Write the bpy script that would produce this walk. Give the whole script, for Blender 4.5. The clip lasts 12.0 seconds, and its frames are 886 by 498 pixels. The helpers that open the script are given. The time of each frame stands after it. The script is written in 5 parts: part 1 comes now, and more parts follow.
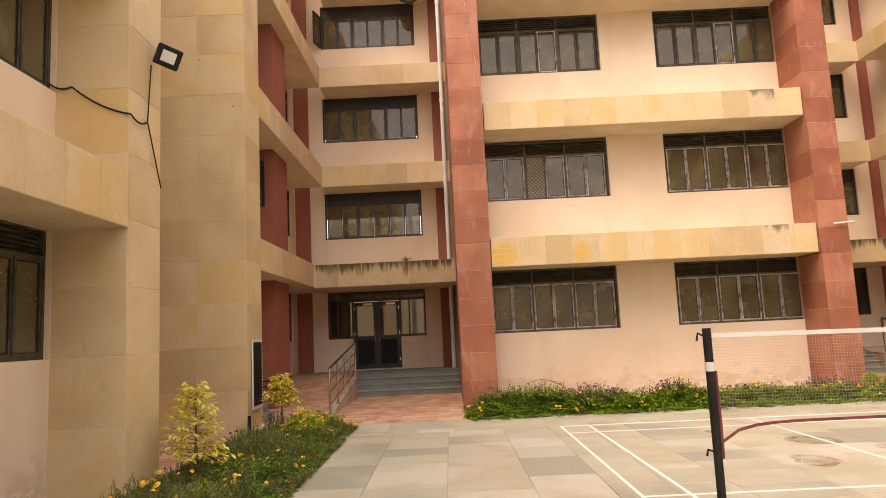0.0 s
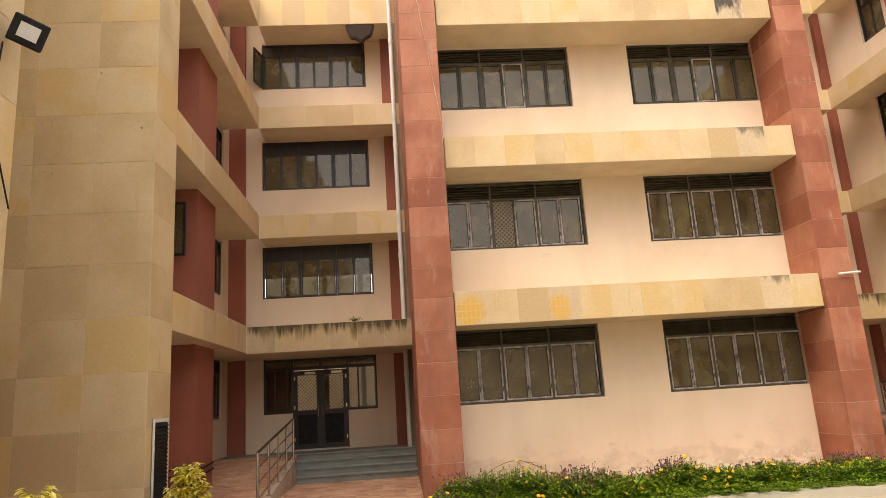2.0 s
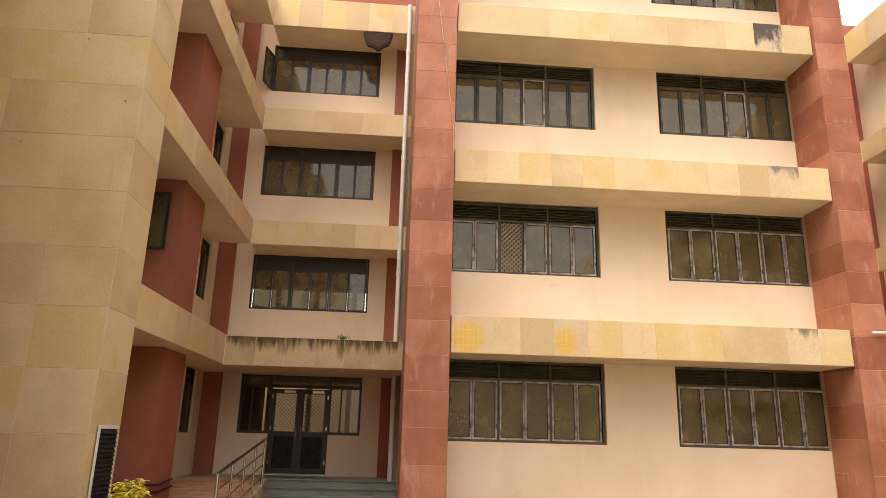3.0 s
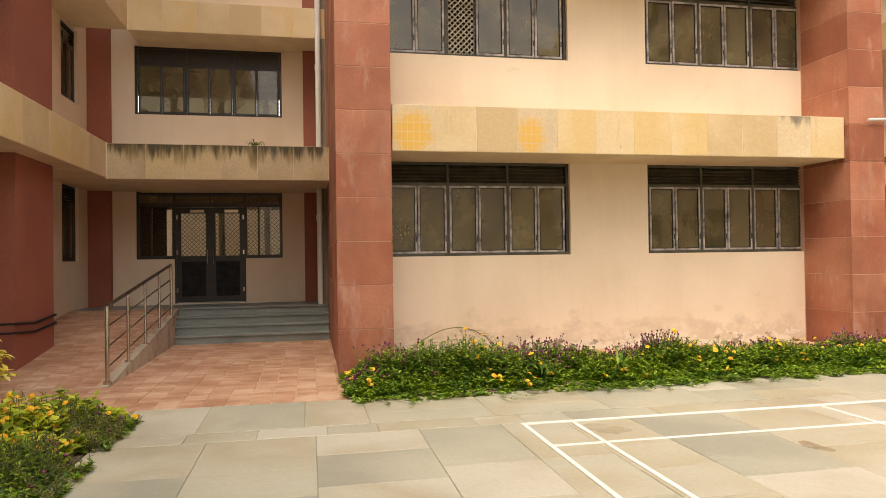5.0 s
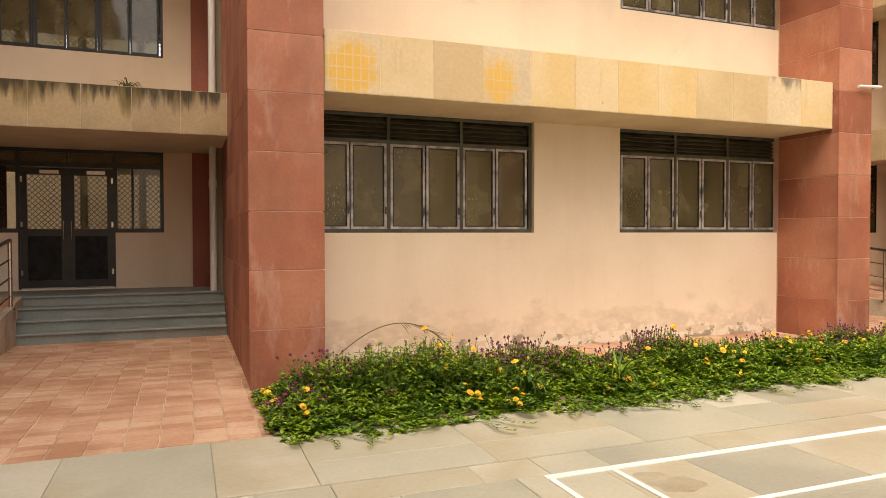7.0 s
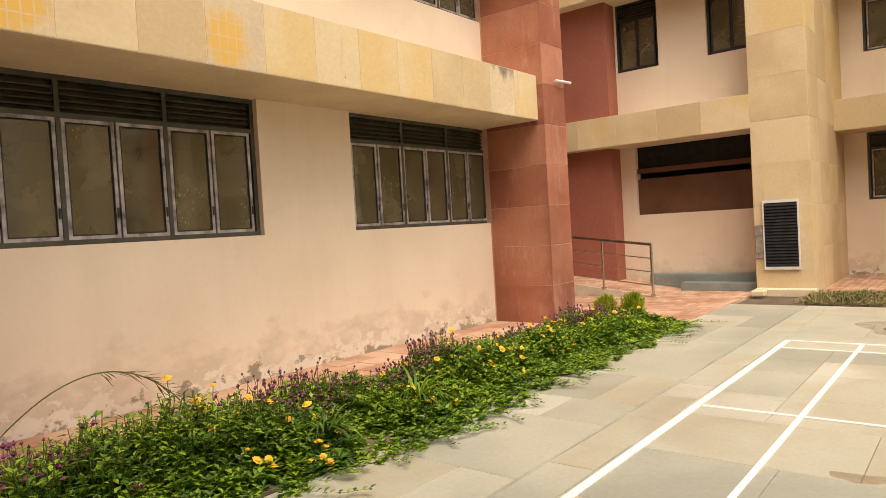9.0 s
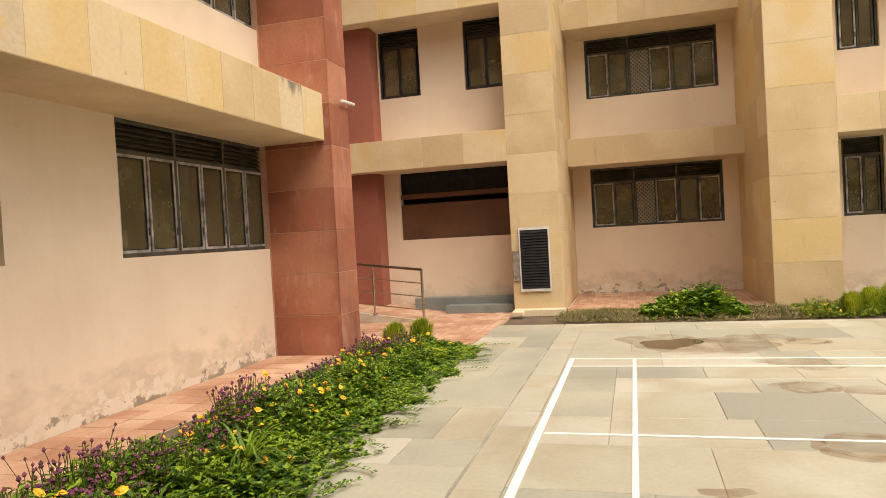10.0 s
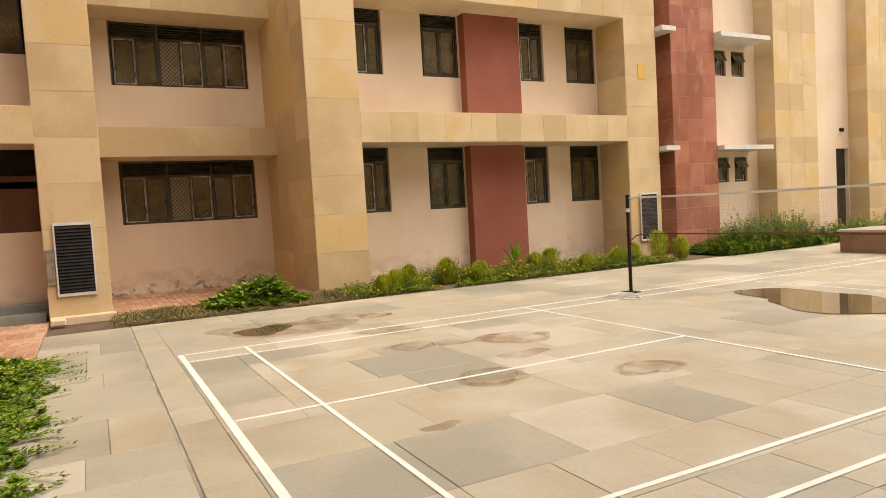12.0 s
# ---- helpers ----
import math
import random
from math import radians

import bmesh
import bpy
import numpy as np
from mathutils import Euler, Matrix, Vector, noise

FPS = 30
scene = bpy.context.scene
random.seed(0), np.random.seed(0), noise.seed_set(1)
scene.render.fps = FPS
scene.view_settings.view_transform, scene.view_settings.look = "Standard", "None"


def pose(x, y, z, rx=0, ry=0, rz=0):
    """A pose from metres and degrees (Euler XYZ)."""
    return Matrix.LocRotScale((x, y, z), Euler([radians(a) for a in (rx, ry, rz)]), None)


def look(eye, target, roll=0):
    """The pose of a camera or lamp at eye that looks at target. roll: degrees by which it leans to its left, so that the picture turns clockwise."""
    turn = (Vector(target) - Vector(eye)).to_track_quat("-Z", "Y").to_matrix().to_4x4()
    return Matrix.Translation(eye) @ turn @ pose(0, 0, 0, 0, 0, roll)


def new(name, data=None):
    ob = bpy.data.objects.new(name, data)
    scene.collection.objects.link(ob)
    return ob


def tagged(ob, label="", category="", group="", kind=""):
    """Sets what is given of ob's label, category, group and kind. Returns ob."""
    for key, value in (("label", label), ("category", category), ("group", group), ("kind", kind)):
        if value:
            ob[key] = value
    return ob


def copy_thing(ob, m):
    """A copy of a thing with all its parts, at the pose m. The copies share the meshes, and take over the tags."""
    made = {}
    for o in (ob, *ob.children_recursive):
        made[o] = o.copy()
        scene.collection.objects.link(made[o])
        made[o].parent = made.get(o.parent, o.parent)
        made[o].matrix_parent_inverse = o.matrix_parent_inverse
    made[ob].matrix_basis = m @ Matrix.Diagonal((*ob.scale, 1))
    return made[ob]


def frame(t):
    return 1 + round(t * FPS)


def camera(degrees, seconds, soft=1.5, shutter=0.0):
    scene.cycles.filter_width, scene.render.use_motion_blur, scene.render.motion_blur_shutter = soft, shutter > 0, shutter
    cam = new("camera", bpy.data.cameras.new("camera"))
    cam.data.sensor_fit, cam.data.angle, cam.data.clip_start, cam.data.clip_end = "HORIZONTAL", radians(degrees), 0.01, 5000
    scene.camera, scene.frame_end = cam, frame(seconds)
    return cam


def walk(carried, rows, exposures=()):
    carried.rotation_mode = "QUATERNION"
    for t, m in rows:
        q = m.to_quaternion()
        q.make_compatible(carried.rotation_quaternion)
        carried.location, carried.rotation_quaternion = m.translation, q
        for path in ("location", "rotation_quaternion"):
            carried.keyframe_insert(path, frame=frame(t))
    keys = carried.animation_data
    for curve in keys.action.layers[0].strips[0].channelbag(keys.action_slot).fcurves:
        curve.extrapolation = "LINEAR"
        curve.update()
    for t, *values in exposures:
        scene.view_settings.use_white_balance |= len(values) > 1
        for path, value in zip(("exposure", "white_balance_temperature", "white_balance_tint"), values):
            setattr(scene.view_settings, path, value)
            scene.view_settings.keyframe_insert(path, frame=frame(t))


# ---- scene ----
cam = camera(66.5, 12.0, soft=0.65)
PATH = [
    (0, (0.357, 1.326, 1.638), (0.347, 3.311, 1.881), -2.7),
    (0.5, (0.347, 1.908, 1.644), (0.359, 3.871, 2.026), -1.4),
    (1, (0.338, 2.438, 1.666), (0.445, 4.374, 2.157), -2.7),
    (1.5, (0.326, 2.989, 1.654), (0.369, 4.925, 2.152), -1.7),
    (2, (0.258, 3.545, 1.683), (0.402, 5.492, 2.116), -3.6),
    (2.5, (0.371, 4.046, 1.667), (0.439, 5.976, 2.189), 0.5),
    (2.7, (0.37, 4.273, 1.664), (0.467, 6.199, 2.193), 1.1),
    (4.3, (0.234, 5.983, 1.56), (0.555, 7.941, 1.814), -0.3),
    (4.5, (0.265, 6.216, 1.543), (0.631, 8.177, 1.687), -0.5),
    (5, (0.215, 6.84, 1.53), (0.602, 8.802, 1.553), -0.8),
    (5.5, (0.19, 7.447, 1.461), (0.697, 9.382, 1.477), -1.3),
    (6, (0.105, 7.993, 1.533), (0.749, 9.885, 1.615), -0.2),
    (6.5, (-0.022, 8.564, 1.516), (0.545, 10.481, 1.561), 0.9),
    (7, (-0.003, 9.06, 1.518), (0.708, 10.929, 1.475), -0.1),
    (7.5, (0.005, 9.596, 1.478), (0.968, 11.349, 1.476), -0.7),
    (7.7, (0.01, 9.765, 1.473), (1.037, 11.48, 1.53), 0.8),
    (9.3, (-0.146, 11.19, 1.518), (1.552, 12.241, 1.417), -3.4),
    (9.5, (-0.126, 11.374, 1.576), (1.665, 12.259, 1.476), -2.7),
    (10, (-0.086, 11.949, 1.583), (1.838, 12.493, 1.545), -3.2),
    (10.5, (-0.155, 12.483, 1.485), (1.827, 12.748, 1.429), -2.1),
    (11, (-0.141, 12.902, 1.446), (1.849, 12.853, 1.246), -0.1),
    (11.3, (-0.086, 13.18, 1.467), (1.886, 12.877, 1.332), -4.1),
    (11.5, (-0.025, 13.312, 1.485), (1.912, 12.817, 1.425), -3.3),
    (12, (-0.044, 13.567, 1.495), (1.726, 12.644, 1.382), -3.3),
]
walk(cam, [(t, look(eye, target, roll)) for t, eye, target, roll in PATH], [(0.0, 1.07, 7050, 19), (1.5, 1.02, 6850, 14), (2.5, 1.02, 6750, 13), (4.5, 1.13, 6700, 10), (7.5, 1.11, 6850, 12), (9.5, 1.0, 6500, 10), (11.0, 0.92, 6500, 11), (12.0, 0.78, 6850, 15)])

# ---- light ----
SUN_AZ, SUN_EL = radians(217), radians(58)  # azimuth clockwise from +y
world = bpy.data.worlds.new("world")
scene.world = world
world.use_nodes = True
wn = world.node_tree
sky = wn.nodes.new("ShaderNodeTexSky")
sky.sky_type = "NISHITA"
sky.sun_disc = False
sky.sun_elevation, sky.sun_rotation = SUN_EL, SUN_AZ
sky.air_density, sky.dust_density, sky.ozone_density = 1.0, 9.0, 0.4
veil = wn.nodes.new("ShaderNodeMix")  # thin white cloud over the sky
veil.data_type = "RGBA"
veil.inputs[0].default_value = 0.6
veil.inputs[7].default_value = (8.0, 7.8, 7.4, 1)
wn.links.new(sky.outputs[0], veil.inputs[6])
wn.links.new(veil.outputs[2], wn.nodes["Background"].inputs[0])
wn.nodes["Background"].inputs[1].default_value = 0.15
sun_data = bpy.data.lights.new("sun", "SUN")
sun_data.energy, sun_data.angle, sun_data.color = 0.75, radians(45), (1.0, 0.88, 0.72)
sun = new("sun", sun_data)
sd = Vector((math.sin(SUN_AZ) * math.cos(SUN_EL), math.cos(SUN_AZ) * math.cos(SUN_EL), math.sin(SUN_EL)))
sun.matrix_world = look(sd * 60, (0, 0, 0))

# ---- materials ----
def material(name, colours, scale=2.0, rough=0.8, bump=0.1, fine=28.0, vary=0.0, metal=0.0, piece=False, streak=0.0, island=False, grain=0.2, thin=0.0):
    """Noise-mixed colours at two scales, in world metres; vary: brightness change from piece to piece."""
    m = bpy.data.materials.new(name)
    m.use_nodes = True
    t = m.node_tree
    b = t.nodes["Principled BSDF"]
    geo = t.nodes.new("ShaderNodeNewGeometry")
    mp = t.nodes.new("ShaderNodeMapping")
    mp.inputs["Scale"].default_value = (1, 1, 1 - streak)
    t.links.new(geo.outputs["Position"], mp.inputs["Vector"])
    n = t.nodes.new("ShaderNodeTexNoise")
    n.inputs["Scale"].default_value, n.inputs["Detail"].default_value = scale, 6.0
    t.links.new(mp.outputs[0], n.inputs["Vector"])
    ramp = t.nodes.new("ShaderNodeValToRGB")
    els = ramp.color_ramp.elements
    while len(els) < len(colours):
        els.new(0.5)
    for i, c in enumerate(colours):
        els[i].position = 0.3 + 0.4 * i / max(1, len(colours) - 1)
        els[i].color = (*c, 1)
    f = t.nodes.new("ShaderNodeTexNoise")
    f.inputs["Scale"].default_value, f.inputs["Detail"].default_value = fine, 4.0
    t.links.new(mp.outputs[0], f.inputs["Vector"])
    fac = n.outputs[0]
    if piece or island:
        info = t.nodes.new("ShaderNodeObjectInfo")
        rnd = geo.outputs["Random Per Island"] if island else info.outputs["Random"]
        add = t.nodes.new("ShaderNodeMath")
        add.operation = "MULTIPLY_ADD"
        t.links.new(rnd, add.inputs[0])
        add.inputs[1].default_value = vary
        t.links.new(n.outputs[0], add.inputs[2])
        sub = t.nodes.new("ShaderNodeMath")
        sub.operation = "SUBTRACT"
        t.links.new(add.outputs[0], sub.inputs[0])
        sub.inputs[1].default_value = vary / 2
        fac = sub.outputs[0]
    t.links.new(fac, ramp.inputs[0])
    mix = t.nodes.new("ShaderNodeMix")
    mix.data_type, mix.blend_type = "RGBA", "OVERLAY"
    mix.inputs[0].default_value = grain
    t.links.new(ramp.outputs[0], mix.inputs[6])
    t.links.new(f.outputs[0], mix.inputs[7])
    t.links.new(mix.outputs[2], b.inputs["Base Color"])
    b.inputs["Roughness"].default_value, b.inputs["Metallic"].default_value = rough, metal
    if bump:
        bp = t.nodes.new("ShaderNodeBump")
        bp.inputs["Strength"].default_value, bp.inputs["Distance"].default_value = bump, 0.01
        t.links.new(f.outputs[0], bp.inputs["Height"])
        t.links.new(bp.outputs[0], b.inputs["Normal"])
    if thin:  # leaves let some light through
        tl, ms = t.nodes.new("ShaderNodeBsdfTranslucent"), t.nodes.new("ShaderNodeMixShader")
        ms.inputs[0].default_value = thin
        t.links.new(mix.outputs[2], tl.inputs[0])
        t.links.new(b.outputs[0], ms.inputs[1])
        t.links.new(tl.outputs[0], ms.inputs[2])
        t.links.new(ms.outputs[0], t.nodes["Material Output"].inputs[0])
    return m


PLASTER = material("plaster", [(0.70, 0.57, 0.42), (0.76, 0.63, 0.48), (0.80, 0.68, 0.53)], 0.6, 0.85, 0.04, grain=0.08)
SAND = material("sandstone", [(0.525, 0.395, 0.22), (0.595, 0.46, 0.265), (0.645, 0.515, 0.315), (0.62, 0.455, 0.215)], 0.9, 0.7, 0.05, piece=True, vary=0.5, grain=0.14)
SANDCORE = material("sandstone_joint", [(0.62, 0.50, 0.33), (0.72, 0.6, 0.42)], 2, 0.9, 0.1)
RED = material("red_sandstone", [(0.27, 0.088, 0.048), (0.36, 0.13, 0.073), (0.44, 0.19, 0.115)], 1.2, 0.75, 0.2, piece=True, vary=0.35)
REDCORE = material("red_joint", [(0.56, 0.36, 0.27), (0.46, 0.26, 0.18)], 3, 0.9, 0.1)
REDPAINT = material("red_paint", [(0.27, 0.085, 0.055), (0.33, 0.115, 0.075)], 1.0, 0.8, 0.1)
KOTA = material("kota_slab", [(0.33, 0.325, 0.26), (0.41, 0.40, 0.315), (0.47, 0.45, 0.355), (0.42, 0.38, 0.27), (0.53, 0.505, 0.415)], 0.5, 0.42, 0.03, piece=True, vary=0.44, grain=0.14)
KOTAJ = material("kota_slab_far", [(0.33, 0.325, 0.26), (0.41, 0.40, 0.315), (0.47, 0.45, 0.355), (0.42, 0.38, 0.27), (0.53, 0.505, 0.415)], 0.5, 0.42, 0.03, island=True, vary=0.44, grain=0.14)
MORTAR = material("mortar", [(0.24, 0.225, 0.18), (0.44, 0.42, 0.34)], 2.5, 0.9, 0.2)
PAVER = material("red_paver", [(0.37, 0.19, 0.11), (0.47, 0.27, 0.17), (0.56, 0.37, 0.25)], 1.5, 0.85, 0.25, piece=True, vary=0.3)
PAVERJ = material("red_paver_far", [(0.37, 0.19, 0.11), (0.47, 0.27, 0.17), (0.56, 0.37, 0.25)], 1.5, 0.85, 0.25, island=True, vary=0.3)
PAVEJOINT = material("paver_sand", [(0.34, 0.22, 0.14), (0.52, 0.38, 0.27), (0.64, 0.50, 0.37)], 2, 0.95, 0.2)
SOIL = material("soil", [(0.10, 0.07, 0.045), (0.17, 0.12, 0.08)], 3, 0.95, 0.5)
GREYSTONE = material("grey_step_stone", [(0.17, 0.19, 0.18), (0.25, 0.27, 0.25)], 1.5, 0.5, 0.08)
WHITE = material("court_paint", [(0.74, 0.74, 0.70), (0.86, 0.86, 0.82)], 5, 0.6, 0.05)
FRAME = material("weathered_aluminium", [(0.10, 0.095, 0.09), (0.34, 0.31, 0.30), (0.52, 0.48, 0.46)], 7, 0.5, 0.05)
DARKFRAME = material("dark_aluminium", [(0.018, 0.017, 0.016), (0.03, 0.028, 0.025)], 6, 0.4, 0.03)
LOUVRE = material("louvre", [(0.028, 0.027, 0.018), (0.085, 0.078, 0.052)], 5, 0.55, 0.03)
DARKSTEEL = material("dark_polished_rail", [(0.10, 0.07, 0.05), (0.17, 0.13, 0.10)], 8, 0.3, 0, metal=0.8)
WIRE = material("pale_wire", [(0.42, 0.39, 0.32), (0.55, 0.51, 0.43)], 8, 0.5, 0)
# darker copy of the pale wire: the door mesh's backlit look put into its colour
BACKLITWIRE = material("backlit_wire", [(0.13, 0.12, 0.10), (0.2, 0.18, 0.15)], 8, 0.5, 0)
# base colour darkened to carry the indoor shade of rooms behind the windows
ROOM = material("dimmed_room", [(0.22, 0.19, 0.13), (0.29, 0.25, 0.18)], 1, 0.9, 0)
SHUTTER = material("brown_shutter", [(0.10, 0.045, 0.02), (0.16, 0.075, 0.035)], 2, 0.6, 0.05)
STEEL = material("stainless_steel", [(0.5, 0.47, 0.42), (0.6, 0.57, 0.52)], 8, 0.25, 0, metal=1.0)
BLACK = material("black_paint", [(0.012, 0.012, 0.013), (0.025, 0.024, 0.023)], 8, 0.6, 0.02)
BLACK.node_tree.nodes["Principled BSDF"].inputs["Specular IOR Level"].default_value = 0.15
PIPE = material("white_pvc", [(0.60, 0.60, 0.57), (0.72, 0.72, 0.70)], 3, 0.5, 0.02)
NETSTR = material("net_string", [(0.46, 0.37, 0.31), (0.54, 0.45, 0.38)], 5, 0.8, 0)
MAROON = material("maroon_cord", [(0.13, 0.03, 0.035), (0.2, 0.05, 0.05)], 5, 0.8, 0)
LEAF = material("leaf", [(0.04, 0.10, 0.005), (0.12, 0.23, 0.008), (0.28, 0.40, 0.015)], 3, 0.55, 0, island=True, vary=0.6, thin=0.25)
LIME = material("lime_leaf", [(0.58, 0.50, 0.03), (0.84, 0.75, 0.10), (0.92, 0.87, 0.34)], 3, 0.5, 0, island=True, vary=0.6, thin=0.4)
FEATHER = material("feathery_leaf", [(0.17, 0.25, 0.012), (0.36, 0.43, 0.02), (0.58, 0.60, 0.05)], 3, 0.6, 0, island=True, vary=0.6, thin=0.3)
OLIVE = material("olive_weed", [(0.05, 0.065, 0.012), (0.13, 0.145, 0.028), (0.26, 0.25, 0.06)], 3, 0.6, 0, island=True, vary=0.7, thin=0.25)
MEADOW = material("meadow_leaf", [(0.08, 0.15, 0.01), (0.20, 0.28, 0.015), (0.40, 0.45, 0.03)], 3, 0.6, 0, island=True, vary=0.6, thin=0.3)
YELLOW = material("yellow_petal", [(0.75, 0.36, 0.01), (0.85, 0.52, 0.02)], 6, 0.6, 0, island=True, vary=0.4)
PURPLE = material("purple_bloom", [(0.075, 0.016, 0.025), (0.14, 0.03, 0.06), (0.24, 0.045, 0.15)], 6, 0.7, 0, island=True, vary=0.4)
STALK = material("stalk", [(0.07, 0.11, 0.02), (0.15, 0.16, 0.04)], 6, 0.7, 0)
DRY = material("dry_grass", [(0.17, 0.15, 0.05), (0.30, 0.24, 0.10)], 3, 0.8, 0, island=True, vary=0.5)
WATER = material("standing_water", [(0.10, 0.075, 0.04), (0.14, 0.105, 0.06)], 2, 0.03, 0)
STAIN = material("water_stain", [(0.30, 0.18, 0.09), (0.38, 0.25, 0.14)], 2.5, 0.5, 0)


def over(m, colour, scale, stretch, lo, hi, amount, low=None, seed=0.0):
    """Patches of another colour, shaped by noise; low: the height below which they lie, ragged."""
    t = m.node_tree
    b = t.nodes["Principled BSDF"]
    src = b.inputs["Base Color"].links[0].from_socket
    geo = t.nodes.new("ShaderNodeNewGeometry")
    mp = t.nodes.new("ShaderNodeMapping")
    mp.inputs["Scale"].default_value = stretch
    mp.inputs["Location"].default_value = (seed, seed, seed)
    t.links.new(geo.outputs["Position"], mp.inputs[0])
    n = t.nodes.new("ShaderNodeTexNoise")
    n.inputs["Scale"].default_value, n.inputs["Detail"].default_value, n.inputs["Roughness"].default_value = scale, 8.0, 0.65
    t.links.new(mp.outputs[0], n.inputs["Vector"])
    val = n.outputs[0]
    if low is not None:
        sep = t.nodes.new("ShaderNodeSeparateXYZ")
        t.links.new(geo.outputs["Position"], sep.inputs[0])
        zr = t.nodes.new("ShaderNodeMapRange")
        zr.inputs["From Min"].default_value, zr.inputs["From Max"].default_value = low, 0.0
        zr.inputs["To Min"].default_value, zr.inputs["To Max"].default_value = -0.25, 0.12
        t.links.new(sep.outputs[2], zr.inputs[0])
        ad = t.nodes.new("ShaderNodeMath")
        t.links.new(val, ad.inputs[0])
        t.links.new(zr.outputs[0], ad.inputs[1])
        val = ad.outputs[0]
    mr = t.nodes.new("ShaderNodeMapRange")
    mr.inputs["From Min"].default_value, mr.inputs["From Max"].default_value = lo, hi
    mr.inputs["To Max"].default_value = amount
    t.links.new(val, mr.inputs[0])
    mix = t.nodes.new("ShaderNodeMix")
    mix.data_type = "RGBA"
    t.links.new(mr.outputs[0], mix.inputs[0])
    t.links.new(src, mix.inputs[6])
    mix.inputs[7].default_value = (*colour, 1)
    t.links.new(mix.outputs[2], b.inputs["Base Color"])


SANDS = [(0.52, 0.42, 0.28), (0.60, 0.48, 0.31), (0.66, 0.54, 0.36)]


def drips(m, colour, depth, height, scale, stretch, amount, seed=0.0, reach=0.5):
    """A stain running down from a panel's top edge, ragged; depth: how far it runs; height: the panel's."""
    t = m.node_tree
    b = t.nodes["Principled BSDF"]
    src = b.inputs["Base Color"].links[0].from_socket
    tc = t.nodes.new("ShaderNodeTexCoord")
    geo = t.nodes.new("ShaderNodeNewGeometry")
    mp = t.nodes.new("ShaderNodeMapping")
    mp.inputs["Scale"].default_value, mp.inputs["Location"].default_value = stretch, (seed, seed, seed)
    t.links.new(geo.outputs["Position"], mp.inputs[0])
    n = t.nodes.new("ShaderNodeTexNoise")
    n.inputs["Scale"].default_value, n.inputs["Detail"].default_value, n.inputs["Roughness"].default_value = scale, 8.0, 0.6
    t.links.new(mp.outputs[0], n.inputs["Vector"])
    sep = t.nodes.new("ShaderNodeSeparateXYZ")
    t.links.new(tc.outputs["Object"], sep.inputs[0])
    zr = t.nodes.new("ShaderNodeMapRange")
    zr.inputs["From Min"].default_value, zr.inputs["From Max"].default_value = height - depth, height
    zr.inputs["To Min"].default_value, zr.inputs["To Max"].default_value = -0.3, 0.12
    t.links.new(sep.outputs[2], zr.inputs[0])
    ad = t.nodes.new("ShaderNodeMath")
    t.links.new(n.outputs[0], ad.inputs[0])
    t.links.new(zr.outputs[0], ad.inputs[1])
    mr = t.nodes.new("ShaderNodeMapRange")
    mr.inputs["From Min"].default_value, mr.inputs["From Max"].default_value = reach, reach + 0.16
    mr.inputs["To Max"].default_value = amount
    t.links.new(ad.outputs[0], mr.inputs[0])
    mix = t.nodes.new("ShaderNodeMix")
    mix.data_type = "RGBA"
    t.links.new(mr.outputs[0], mix.inputs[0])
    t.links.new(src, mix.inputs[6])
    mix.inputs[7].default_value = (*colour, 1)
    t.links.new(mix.outputs[2], b.inputs["Base Color"])


